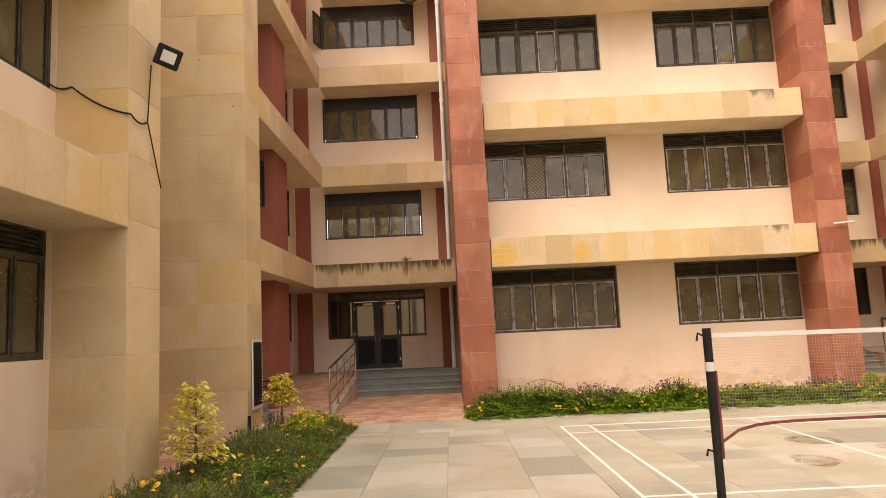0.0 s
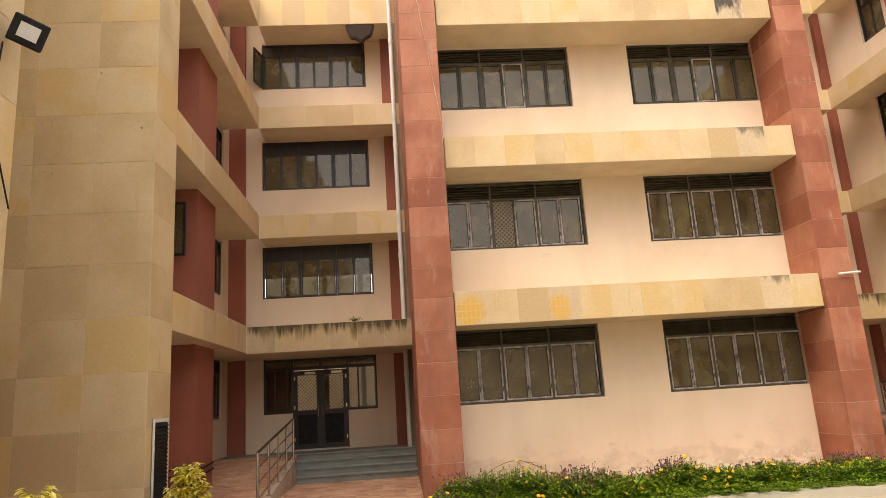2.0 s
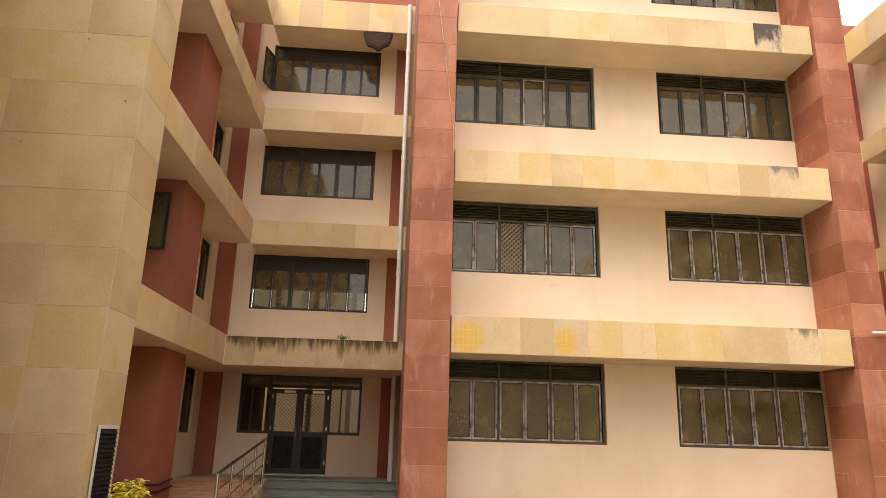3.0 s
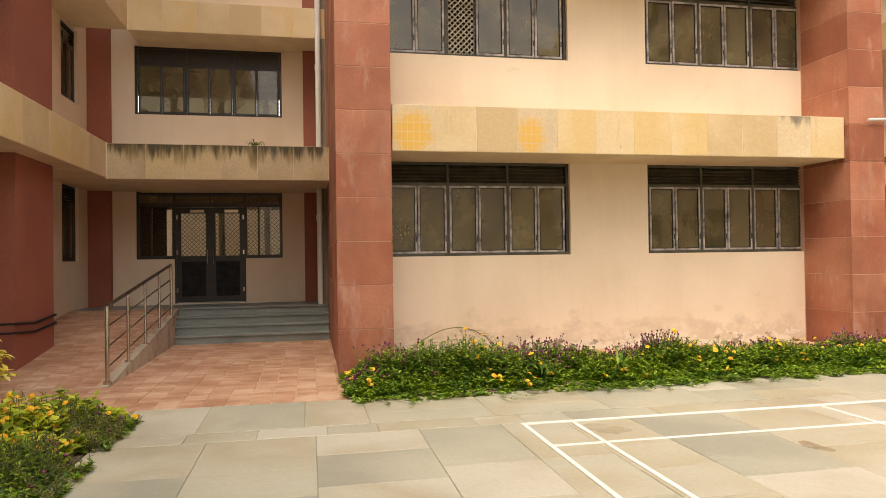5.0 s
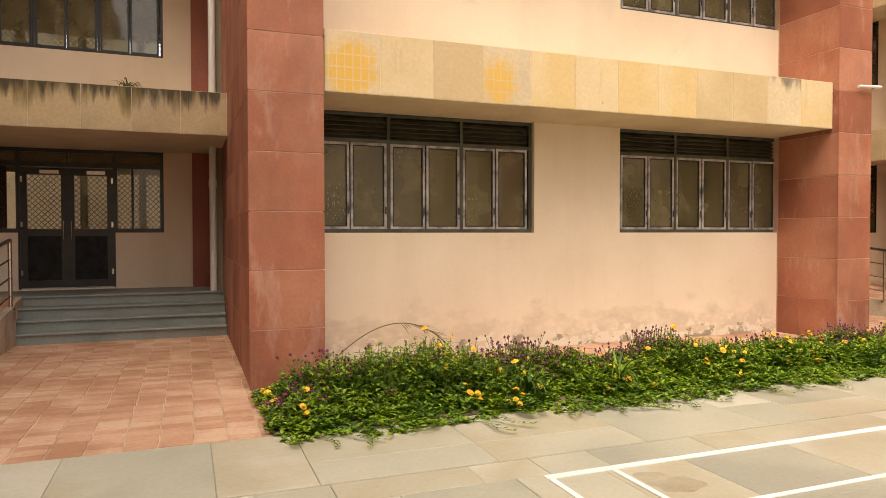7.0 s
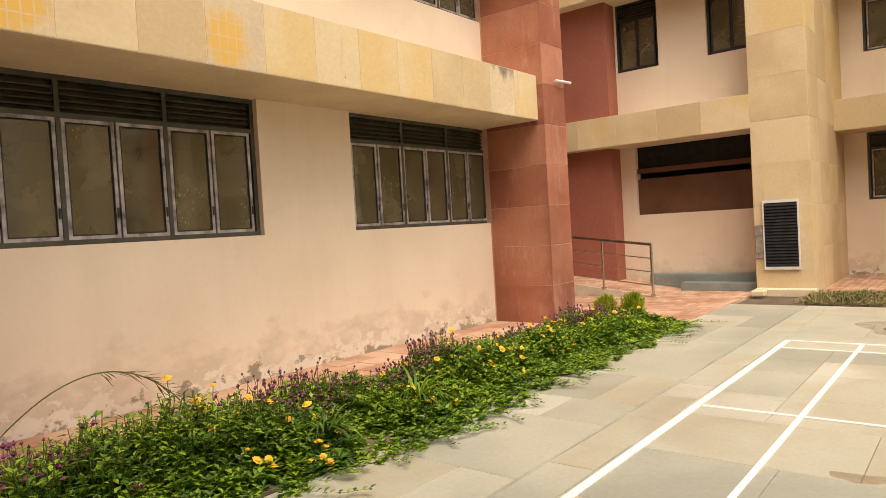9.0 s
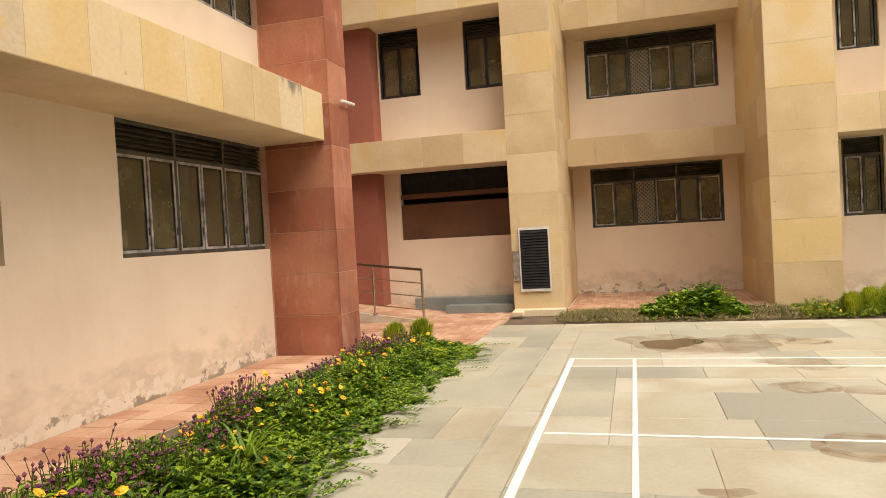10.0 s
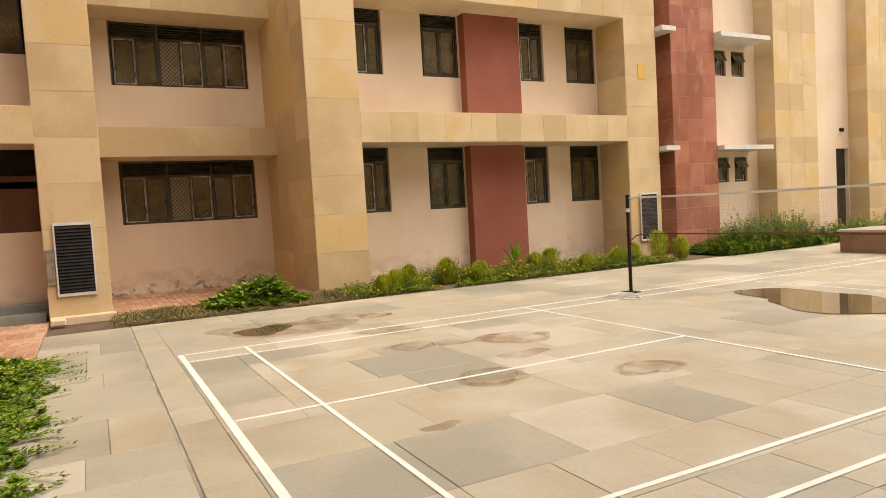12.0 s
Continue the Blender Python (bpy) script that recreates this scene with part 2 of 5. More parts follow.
def glue_patch(m, x, z, rx, rz, colour, amount):
    """A bleached ochre patch round (x, z) of the panel, crossed by a grid of paler glue lines."""
    t = m.node_tree
    b = t.nodes["Principled BSDF"]
    src = b.inputs["Base Color"].links[0].from_socket
    tc = t.nodes.new("ShaderNodeTexCoord")
    mp = t.nodes.new("ShaderNodeMapping")
    mp.inputs["Location"].default_value, mp.inputs["Scale"].default_value = (-x / rx, 0, -z / rz), (1 / rx, 0, 1 / rz)
    t.links.new(tc.outputs["Object"], mp.inputs[0])
    ln = t.nodes.new("ShaderNodeVectorMath")
    ln.operation = "LENGTH"
    t.links.new(mp.outputs[0], ln.inputs[0])
    n = t.nodes.new("ShaderNodeTexNoise")
    n.inputs["Scale"].default_value, n.inputs["Detail"].default_value = 9.0, 5.0
    t.links.new(tc.outputs["Object"], n.inputs["Vector"])
    ma = t.nodes.new("ShaderNodeMath")
    ma.operation = "MULTIPLY_ADD"
    t.links.new(n.outputs[0], ma.inputs[0])
    ma.inputs[1].default_value = 0.9
    t.links.new(ln.outputs["Value"], ma.inputs[2])
    mr = t.nodes.new("ShaderNodeMapRange")
    mr.inputs["From Min"].default_value, mr.inputs["From Max"].default_value = 1.55, 1.0
    mr.inputs["To Max"].default_value = amount
    t.links.new(ma.outputs[0], mr.inputs[0])
    sw = t.nodes.new("ShaderNodeMapping")
    sw.inputs["Rotation"].default_value = (radians(-90), 0, 0)
    t.links.new(tc.outputs["Object"], sw.inputs[0])
    br = t.nodes.new("ShaderNodeTexBrick")
    br.offset = 0.0
    br.inputs["Scale"].default_value, br.inputs["Mortar Size"].default_value = 1.0, 0.009
    br.inputs["Mortar Smooth"].default_value = 0.6
    br.inputs["Brick Width"].default_value, br.inputs["Row Height"].default_value = 0.085, 0.13
    br.inputs["Color1"].default_value = br.inputs["Color2"].default_value = (1, 1, 1, 1)
    br.inputs["Mortar"].default_value = (0.35, 0.35, 0.35, 1)
    t.links.new(sw.outputs[0], br.inputs["Vector"])
    mu = t.nodes.new("ShaderNodeMath")
    mu.operation = "MULTIPLY"
    t.links.new(mr.outputs[0], mu.inputs[0])
    t.links.new(br.outputs["Color"], mu.inputs[1])
    mix = t.nodes.new("ShaderNodeMix")
    mix.data_type = "RGBA"
    t.links.new(mu.outputs[0], mix.inputs[0])
    t.links.new(src, mix.inputs[6])
    mix.inputs[7].default_value = (*colour, 1)
    t.links.new(mix.outputs[2], b.inputs["Base Color"])


OCHRE = material("ochre_stained_sandstone", SANDS, 0.9, 0.7, 0.12)
glue_patch(OCHRE, -0.02, 0.25, 0.34, 0.34, (0.66, 0.38, 0.035), 0.85)
PALEOCHRE = material("pale_ochre_patch", SANDS, 0.9, 0.7, 0.12)
glue_patch(PALEOCHRE, -0.1, 0.24, 0.24, 0.3, (0.66, 0.38, 0.035), 0.8)
MOULD = material("mould_stained_sandstone", SANDS, 0.9, 0.7, 0.12)
drips(MOULD, (0.04, 0.036, 0.03), 0.75, 0.64, 3.2, (1.3, 1, 0.5), 0.95, reach=0.34)
GREYED = material("lightly_mouldy_sandstone", SANDS, 0.9, 0.7, 0.12)
drips(GREYED, (0.09, 0.08, 0.065), 0.5, 0.64, 3.0, (1.3, 1, 0.45), 0.75, seed=3.0, reach=0.46)
STREAK = material("streaked_sandstone", [(0.42, 0.32, 0.19), (0.53, 0.41, 0.25), (0.56, 0.43, 0.22)], 0.9, 0.7, 0.12, piece=True, vary=0.4)
drips(STREAK, (0.16, 0.115, 0.03), 0.62, 0.62, 2.2, (1.6, 1.6, 0.15), 0.8, seed=1.0, reach=0.44)
drips(STREAK, (0.055, 0.045, 0.022), 0.5, 0.62, 4.0, (2.2, 2.2, 0.22), 0.9, seed=5.0, reach=0.46)
over(PLASTER, (0.55, 0.45, 0.33), 2.2, (1, 1, 1.6), 0.38, 0.58, 0.7, low=0.8)
over(PLASTER, (0.74, 0.66, 0.54), 6.0, (1, 1, 1.4), 0.5, 0.55, 0.9, low=0.6, seed=4.0)
over(PLASTER, (0.22, 0.17, 0.11), 4.0, (1, 1, 1.2), 0.6, 0.65, 0.8, low=0.65, seed=9.0)
over(PLASTER, (0.62, 0.50, 0.36), 0.8, (2.0, 2.0, 0.25), 0.5, 0.75, 0.35, seed=2.0)
over(RED, (0.50, 0.30, 0.23), 3.0, (1.5, 1.5, 0.5), 0.56, 0.7, 0.55, seed=3.0)
over(RED, (0.19, 0.085, 0.055), 1.0, (1.5, 1.5, 0.6), 0.48, 0.7, 0.55, seed=6.0)
over(SAND, (0.62, 0.42, 0.13), 0.8, (1, 1, 0.8), 0.6, 0.7, 0.4, seed=5.0)
over(SAND, (0.30, 0.23, 0.14), 2.5, (2, 2, 0.4), 0.62, 0.8, 0.45, seed=8.0)
over(SAND, (0.16, 0.09, 0.05), 5.0, (1, 1, 1), 0.705, 0.725, 0.8, seed=14.0)
for kk in (KOTA, KOTAJ):
    over(kk, (0.27, 0.22, 0.15), 0.35, (1, 1, 1), 0.55, 0.72, 0.5, seed=1.0)
    over(kk, (0.50, 0.50, 0.44), 0.8, (1, 2.2, 1), 0.58, 0.72, 0.4, seed=7.0)


sn = STAIN.node_tree.nodes.new("ShaderNodeTexNoise")  # thin, uneven film
sn.inputs["Scale"].default_value, sn.inputs["Detail"].default_value = 3.0, 6.0
sg = STAIN.node_tree.nodes.new("ShaderNodeNewGeometry")
sr = STAIN.node_tree.nodes.new("ShaderNodeMapRange")
sr.inputs["From Min"].default_value, sr.inputs["From Max"].default_value = 0.35, 0.65
sr.inputs["To Min"].default_value, sr.inputs["To Max"].default_value = 0.06, 0.4
STAIN.node_tree.links.new(sg.outputs["Position"], sn.inputs["Vector"])
STAIN.node_tree.links.new(sn.outputs[0], sr.inputs[0])
STAIN.node_tree.links.new(sr.outputs[0], STAIN.node_tree.nodes["Principled BSDF"].inputs["Alpha"])


def glass(name, tint, dust):
    """Window glass: clear and tinted, with a mirror's gloss and a film of dust."""
    m = bpy.data.materials.new(name)
    m.use_nodes = True
    t = m.node_tree
    t.nodes.remove(t.nodes["Principled BSDF"])
    tr, gl, df = (t.nodes.new("ShaderNodeBsdf" + k) for k in ("Transparent", "Glossy", "Diffuse"))
    tr.inputs[0].default_value = (*tint, 1)
    gl.inputs["Roughness"].default_value = 0.04
    df.inputs[0].default_value = (0.27, 0.225, 0.12, 1)
    fr = t.nodes.new("ShaderNodeFresnel")
    fr.inputs[0].default_value = 1.6
    n = t.nodes.new("ShaderNodeTexNoise")
    n.inputs["Scale"].default_value, n.inputs["Detail"].default_value = 2.5, 8
    geo = t.nodes.new("ShaderNodeNewGeometry")
    t.links.new(geo.outputs["Position"], n.inputs["Vector"])
    mr = t.nodes.new("ShaderNodeMapRange")
    mr.inputs["From Min"].default_value, mr.inputs["From Max"].default_value = 0.3, 0.75
    mr.inputs["To Min"].default_value, mr.inputs["To Max"].default_value = dust * 0.5, dust * 1.6
    t.links.new(n.outputs[0], mr.inputs[0])
    spot = t.nodes.new("ShaderNodeTexVoronoi")  # dried drops and scratches
    spot.inputs["Scale"].default_value = 30.0
    stretch = t.nodes.new("ShaderNodeMapping")
    stretch.inputs["Scale"].default_value = (1.0, 1.0, 0.5)
    t.links.new(geo.outputs["Position"], stretch.inputs[0])
    t.links.new(stretch.outputs[0], spot.inputs["Vector"])
    where = t.nodes.new("ShaderNodeTexNoise")
    where.inputs["Scale"].default_value = 1.3
    t.links.new(geo.outputs["Position"], where.inputs["Vector"])
    gate = t.nodes.new("ShaderNodeMapRange")
    gate.inputs["From Min"].default_value, gate.inputs["From Max"].default_value = 0.46, 0.7
    gate.inputs["To Max"].default_value = 0.27
    t.links.new(where.outputs[0], gate.inputs[0])
    less = t.nodes.new("ShaderNodeMath")
    less.operation = "LESS_THAN"
    t.links.new(spot.outputs["Distance"], less.inputs[0])
    t.links.new(gate.outputs[0], less.inputs[1])
    most = t.nodes.new("ShaderNodeMath")
    most.operation = "MULTIPLY_ADD"
    t.links.new(less.outputs[0], most.inputs[0])
    most.inputs[1].default_value = 0.75
    t.links.new(mr.outputs[0], most.inputs[2])
    m1, m2 = t.nodes.new("ShaderNodeMixShader"), t.nodes.new("ShaderNodeMixShader")
    t.links.new(most.outputs[0], m1.inputs[0])
    t.links.new(tr.outputs[0], m1.inputs[1])
    t.links.new(df.outputs[0], m1.inputs[2])
    t.links.new(fr.outputs[0], m2.inputs[0])
    t.links.new(m1.outputs[0], m2.inputs[1])
    t.links.new(gl.outputs[0], m2.inputs[2])
    t.links.new(m2.outputs[0], t.nodes["Material Output"].inputs[0])
    return m


GLASS = glass("dusty_glass", (0.45, 0.42, 0.34), 0.4)
CLEAR = glass("clear_glass", (0.75, 0.73, 0.68), 0.08)


# ---- builders ----
AXIS = 4.865  # the court is symmetric about this x
MIR = False


def mx(x):
    return 2 * AXIS - x if MIR else x


def box(bm, x0, x1, y0, y1, z0, z1, bevel=0.0):
    vs = [bm.verts.new((x, y, z)) for x in (min(x0, x1), max(x0, x1)) for y in (min(y0, y1), max(y0, y1)) for z in (min(z0, z1), max(z0, z1))]
    fs = [bm.faces.new([vs[i] for i in q]) for q in ((0, 1, 3, 2), (4, 6, 7, 5), (0, 4, 5, 1), (2, 3, 7, 6), (0, 2, 6, 4), (1, 5, 7, 3))]
    if bevel:
        es = list({e for f in fs for e in f.edges})
        bmesh.ops.bevel(bm, geom=es, offset=bevel, segments=1, affect="EDGES", profile=0.5)
    return bm


def mbox(bm, x0, x1, *r, **k):
    return box(bm, mx(x0), mx(x1), *r, **k)


def tube(bm, a, b, r, n=8, r2=None):
    a, b = Vector(a), Vector(b)
    q = (b - a).to_track_quat("Z", "Y")
    rings = []
    for p, rr in ((a, r), (b, r if r2 is None else r2)):
        rings.append([bm.verts.new(p + q @ Vector((rr * math.cos(i * math.tau / n), rr * math.sin(i * math.tau / n), 0))) for i in range(n)])
    for i in range(n):
        bm.faces.new((rings[0][i], rings[0][(i + 1) % n], rings[1][(i + 1) % n], rings[1][i]))
    bm.faces.new(rings[0][::-1])
    bm.faces.new(rings[1])
    return bm


def path_tube(bm, pts, r, n=6):
    """One bent tube along the points."""
    pts = [Vector(p) for p in pts]
    rings = []
    for i, p in enumerate(pts):
        d = (pts[min(i + 1, len(pts) - 1)] - pts[max(i - 1, 0)]).normalized()
        q = d.to_track_quat("Z", "Y")
        rings.append([bm.verts.new(p + q @ Vector((r * math.cos(k * math.tau / n), r * math.sin(k * math.tau / n), 0))) for k in range(n)])
    for a, b in zip(rings, rings[1:]):
        off = min(range(n), key=lambda o: sum((a[k].co - b[(k + o) % n].co).length for k in range(n)))
        for k in range(n):
            bm.faces.new((a[k], a[(k + 1) % n], b[(k + 1 + off) % n], b[(k + off) % n]))
    bm.faces.new(rings[0][::-1])
    bm.faces.new(rings[-1])
    return bm


def mesh_of(name, bm, mat):
    me = bpy.data.meshes.new(name)
    bm.normal_update()
    bm.to_mesh(me)
    bm.free()
    me.materials.append(mat)
    return me


def part(name, bm, mat, parent=None, label=""):
    ob = new(name, bm if isinstance(bm, bpy.types.Mesh) else mesh_of(name, bm, mat))
    ob.parent = parent
    if label:
        tagged(ob, label)
    return ob


def structure(name, bm, mat, label, category):
    return tagged(part(name, bm, mat), label, category, kind="structure")


def thing(name, label, category, at=(0, 0, 0), group="", kind=""):
    ob = new(name)
    ob.location = at
    return tagged(ob, label, category, group, kind)


def nb():
    return bmesh.new()


def wall(name, axis, c0, c1, u0, u1, z0, z1, holes, mat, label):
    """A wall slab between c0 and c1 across, u0..u1 along, with openings (u0, u1, z0, z1)."""
    us = sorted({u0, u1, *(h[0] for h in holes), *(h[1] for h in holes)})
    bm = nb()
    for a, b in zip(us, us[1:]):
        cuts = sorted((h[2], h[3]) for h in holes if h[0] < (a + b) / 2 < h[1])
        z = z0
        for lo, hi in [*cuts, (z1, z1)]:
            if lo > z + 1e-4:
                if axis == "y":
                    mbox(bm, a, b, c0, c1, z, lo)
                else:
                    mbox(bm, c0, c1, a, b, z, lo)
            z = hi
    bmesh.ops.remove_doubles(bm, verts=bm.verts, dist=1e-4)
    return structure(name, bm, mat, label, "wall")


PANEL = {}


def panel_mesh(w, h, d, mat):
    key = (round(w, 3), round(h, 3), d, mat.name)
    if key not in PANEL:
        bm = box(nb(), -w / 2, w / 2, -d, 0, 0, h, bevel=0.0025)
        PANEL[key] = mesh_of("stone_panel", bm, mat)
    return PANEL[key]


def clad(parent, side, plane, u0, u1, z0, z1, w, h, mat, d=0.005, special=None):
    """Stone panels on a face; side is the way the face looks: -y, +y, -x or +x (before mirroring)."""
    turn = {"-y": 0, "+x": 90, "+y": 180, "-x": -90}[side]
    if MIR:
        turn = -turn
    nu, nz = max(1, round((u1 - u0) / w)), max(1, round((z1 - z0) / h))
    rw, rh = (u1 - u0) / nu, (z1 - z0) / nz
    g = 0.009 if mat is RED else 0.006
    for j in range(nz):
        for i in range(nu):
            me = panel_mesh(rw - g, rh - g, d, (special or {}).get(i, mat))
            ob = new("stone_panel", me)
            u = u0 + (i + 0.5) * rw
            z = z0 + j * rh + g / 2
            x, y = (mx(u), plane) if side[1] == "y" else (mx(plane), u)
            ob.matrix_basis = pose(x, y, z, random.uniform(-0.15, 0.15), 0, turn + random.uniform(-0.15, 0.15))
            ob.parent = parent


# ---- windows ----
def sash(parent, x0, x1, z0, z1, y, fmat, gmat, t=0.03):
    """A pane in its sash, under parent."""
    bm = nb()
    box(bm, x0, x0 + t, y - 0.02, y + 0.02, z0, z1)
    box(bm, x1 - t, x1, y - 0.02, y + 0.02, z0, z1)
    box(bm, x0 + t, x1 - t, y - 0.02, y + 0.02, z0, z0 + t)
    box(bm, x0 + t, x1 - t, y - 0.02, y + 0.02, z1 - t, z1)
    s = part("sash", bm, fmat, parent)
    if fmat is not DARKFRAME:
        g, bm = 0.011, nb()
        box(bm, x0 + t, x0 + t + g, y - 0.016, y + 0.012, z0 + t, z1 - t)
        box(bm, x1 - t - g, x1 - t, y - 0.016, y + 0.012, z0 + t, z1 - t)
        box(bm, x0 + t + g, x1 - t - g, y - 0.016, y + 0.012, z0 + t, z0 + t + g)
        box(bm, x0 + t + g, x1 - t - g, y - 0.016, y + 0.012, z1 - t - g, z1 - t)
        part("gasket", bm, BLACK, s)
        part("catch", box(nb(), x1 - t * 0.8, x1 - t * 0.2, y - 0.036, y - 0.021, z0 + 0.18, z0 + 0.27, bevel=0.003), DARKFRAME, s)
    p = part("pane", box(nb(), x0 + t, x1 - t, y - 0.003, y + 0.003, z0 + t, z1 - t), gmat, s)
    p.visible_shadow = False
    return s


def window(w, h, panes, fmat, gmat, top=0.34, louvred=True, label="", bays=3, grille=-1, dull=()):
    """A steel-framed casement window facing -y, its sill's middle at the origin, set 8 cm into the wall."""
    ob = thing("window", label, "window", kind="structure")
    y, f = 0.06, 0.045
    bm = nb()
    box(bm, -w / 2, -w / 2 + f, y - 0.03, y + 0.04, 0, h)
    box(bm, w / 2 - f, w / 2, y - 0.03, y + 0.04, 0, h)
    box(bm, -w / 2 + f, w / 2 - f, y - 0.03, y + 0.04, 0, f)
    box(bm, -w / 2 + f, w / 2 - f, y - 0.03, y + 0.04, h - f, h)
    zt = h - top
    if top:
        box(bm, -w / 2 + f, w / 2 - f, y - 0.03, y + 0.04, zt - f / 2, zt + f / 2)
    part("window_frame", bm, LOUVRE if fmat is FRAME else fmat, ob)
    bw = (w - 2 * f) / bays
    for b in range(bays):
        x0 = -w / 2 + f + b * bw
        if b:
            part("mullion", box(nb(), x0 - 0.02, x0 + 0.02, y - 0.032, y + 0.035, f, h - f), LOUVRE if fmat is FRAME else fmat, ob)
        if top and louvred:
            n = 5
            for i in range(n):
                z = zt + f / 2 + (i + 0.5) * (top - 1.5 * f) / n
                bm = nb()
                vs = [bm.verts.new(v) for v in ((x0 + 0.02, y - 0.025, z - 0.035), (x0 + bw - 0.02, y - 0.025, z - 0.035), (x0 + bw - 0.02, y + 0.03, z + 0.02), (x0 + 0.02, y + 0.03, z + 0.02),
                                                (x0 + 0.02, y - 0.02, z - 0.041), (x0 + bw - 0.02, y - 0.02, z - 0.041), (x0 + bw - 0.02, y + 0.035, z + 0.014), (x0 + 0.02, y + 0.035, z + 0.014))]
                for q in ((0, 1, 2, 3), (7, 6, 5, 4), (0, 4, 5, 1), (2, 6, 7, 3)):
                    bm.faces.new([vs[k] for k in q])
                part("louvre_slat", bm, LOUVRE, ob)
        elif top:
            part("top_panel", box(nb(), x0 + 0.02, x0 + bw - 0.02, y, y + 0.015, zt + f / 2, h - f), DARKFRAME, ob)
        k = panes // bays
        for i in range(k):
            a = x0 + 0.026 + i * (bw - 0.052) / k + (0.006 if i else 0)
            b1 = x0 + 0.026 + (i + 1) * (bw - 0.052) / k - (0.006 if i < k - 1 else 0)
            if b * k + i == grille:
                lattice(part("grille", nb_frame(a, b1, y + 0.02, f, zt - f / 2), DARKFRAME, ob), a, b1, f, zt - f / 2, y + 0.02, r=0.011)
                continue
            sash(ob, a, b1, f, zt - f / 2 if top else h - f, y - (0.012 if (b * k + i) % 2 else 0), LOUVRE if (b * k + i) in dull else fmat, gmat)
    return ob


def nb_frame(x0, x1, y, z0, z1, t=0.02):
    bm = nb()
    box(bm, x0, x0 + t, y - 0.01, y + 0.01, z0, z1)
    box(bm, x1 - t, x1, y - 0.01, y + 0.01, z0, z1)
    return bm


def lattice(parent, x0, x1, z0, z1, y, step=0.09, r=0.006, mat=None):
    """Diamond wire mesh."""
    bm = nb()
    n = int((x1 - x0 + z1 - z0) / step) + 1
    for s in (1, -1):
        for i in range(-n, n):
            c = i * step
            za, zb = z0, z1
            xa, xb = x0 + c, x0 + c + (z1 - z0)
            if s < 0:
                xa, xb = x1 - c, x1 - c - (z1 - z0)
            ta, tb = 0.0, 1.0
            dx = xb - xa
            lo, hi = sorted(((x0 - xa) / dx, (x1 - xa) / dx))
            ta, tb = max(ta, lo), min(tb, hi)
            if tb - ta > 0.01:
                tube(bm, (xa + dx * ta, y, za + (zb - za) * ta), (xa + dx * tb, y, za + (zb - za) * tb), r, 4)
    return part("wire_mesh", bm, mat or WIRE, parent)


WIN_A = window(2.95, 1.44, 6, FRAME, GLASS, label="weathered grey metal casement window with louvred top and dusty panes", grille=-1)
WIN_G = window(2.95, 1.40, 6, FRAME, GLASS, label="grey metal window with louvred top and one pane open to a wire grille", grille=2)
WIN_D = window(2.95, 1.44, 6, FRAME, GLASS, label="dark weathered casement window with louvred top and splashed panes", dull=(0, 1, 2, 4, 5))
WIN_H = window(2.95, 1.40, 6, FRAME, GLASS, label="grey casement window with louvred top and a grilled middle pane", grille=2, dull=(1, 4))
WIN_V = window(1.1, 1.46, 2, FRAME, GLASS, bays=1, label="two-pane dark window with louvred top beside the pillar", dull=(0, 1))
WIN_N = window(0.70, 1.46, 2, FRAME, GLASS, bays=1, label="narrow two-pane weathered window with louvred top", dull=(1,))
WIN_O = window(0.98, 1.46, 2, FRAME, GLASS, bays=1, label="dark two-pane window with louvred top beside the pier", dull=(0, 1))
WIN_B = window(0.78, 1.46, 2, FRAME, GLASS, bays=1, label="narrow two-pane dark window with louvred top")
WIN_W = window(0.92, 1.44, 2, DARKFRAME, GLASS, bays=1, label="dark two-pane window with louvred top under the band")
WIN_C = window(3.0, 1.44, 6, DARKFRAME, GLASS, top=0.36, louvred=False, label="dark-framed six-pane window with a blind top panel")
WIN_S = window(0.55, 0.72, 1, FRAME, GLASS, top=0.0, bays=1, label="small square toilet window in a grey frame")
bm = nb()
for a0, a1, c0, c1 in ((-0.22, -0.19, 0.0, 0.3), (0.19, 0.22, 0.0, 0.3), (-0.19, 0.19, 0.0, 0.03), (-0.19, 0.19, 0.27, 0.3)):
    box(bm, a0, a1, -0.012, 0.012, c0 - 0.3, c1 - 0.3)
bm.transform(pose(0, 0.02, 0.67, -32))
pushed = part("top_sash", bm, LOUVRE, WIN_S, "small top-hung sash pushed open")
bm = box(nb(), -0.19, 0.19, -0.003, 0.003, -0.27, -0.03)
bm.transform(pose(0, 0.02, 0.67, -32))
part("pane", bm, GLASS, pushed)
lattice(WIN_C, -1.45, 1.45, 0.05, 0.5, 0.12)
USED = set()


def put_window(proto, x, y, z, turn):
    """The window at its sill's middle; the first use takes the built one itself."""
    m = pose(mx(x), y, z, 0, 0, -turn if MIR else turn)
    if proto.name in USED:
        return copy_thing(proto, m)
    USED.add(proto.name)
    proto.matrix_basis = m
    return proto


S = 3.065  # storey
SILL, HEAD = 1.54, 2.98
TOP = 13.05

# ---- ground ----
structure("ground", box(nb(), -400, 400, -400, 400, -0.6, -0.05), SOIL, "bare brown earth under the whole courtyard", "ground")
structure("court_bed", box(nb(), -1.55, 11.3, -30, 14.25, -0.05, -0.012), MORTAR, "mortar bed between the stone slabs of the courtyard", "pavement")

# ---- north block ----
def hole(u, w, k, z0=SILL, z1=HEAD):
    return (u - w / 2, u + w / 2, z0 + S * k, z1 + S * k)


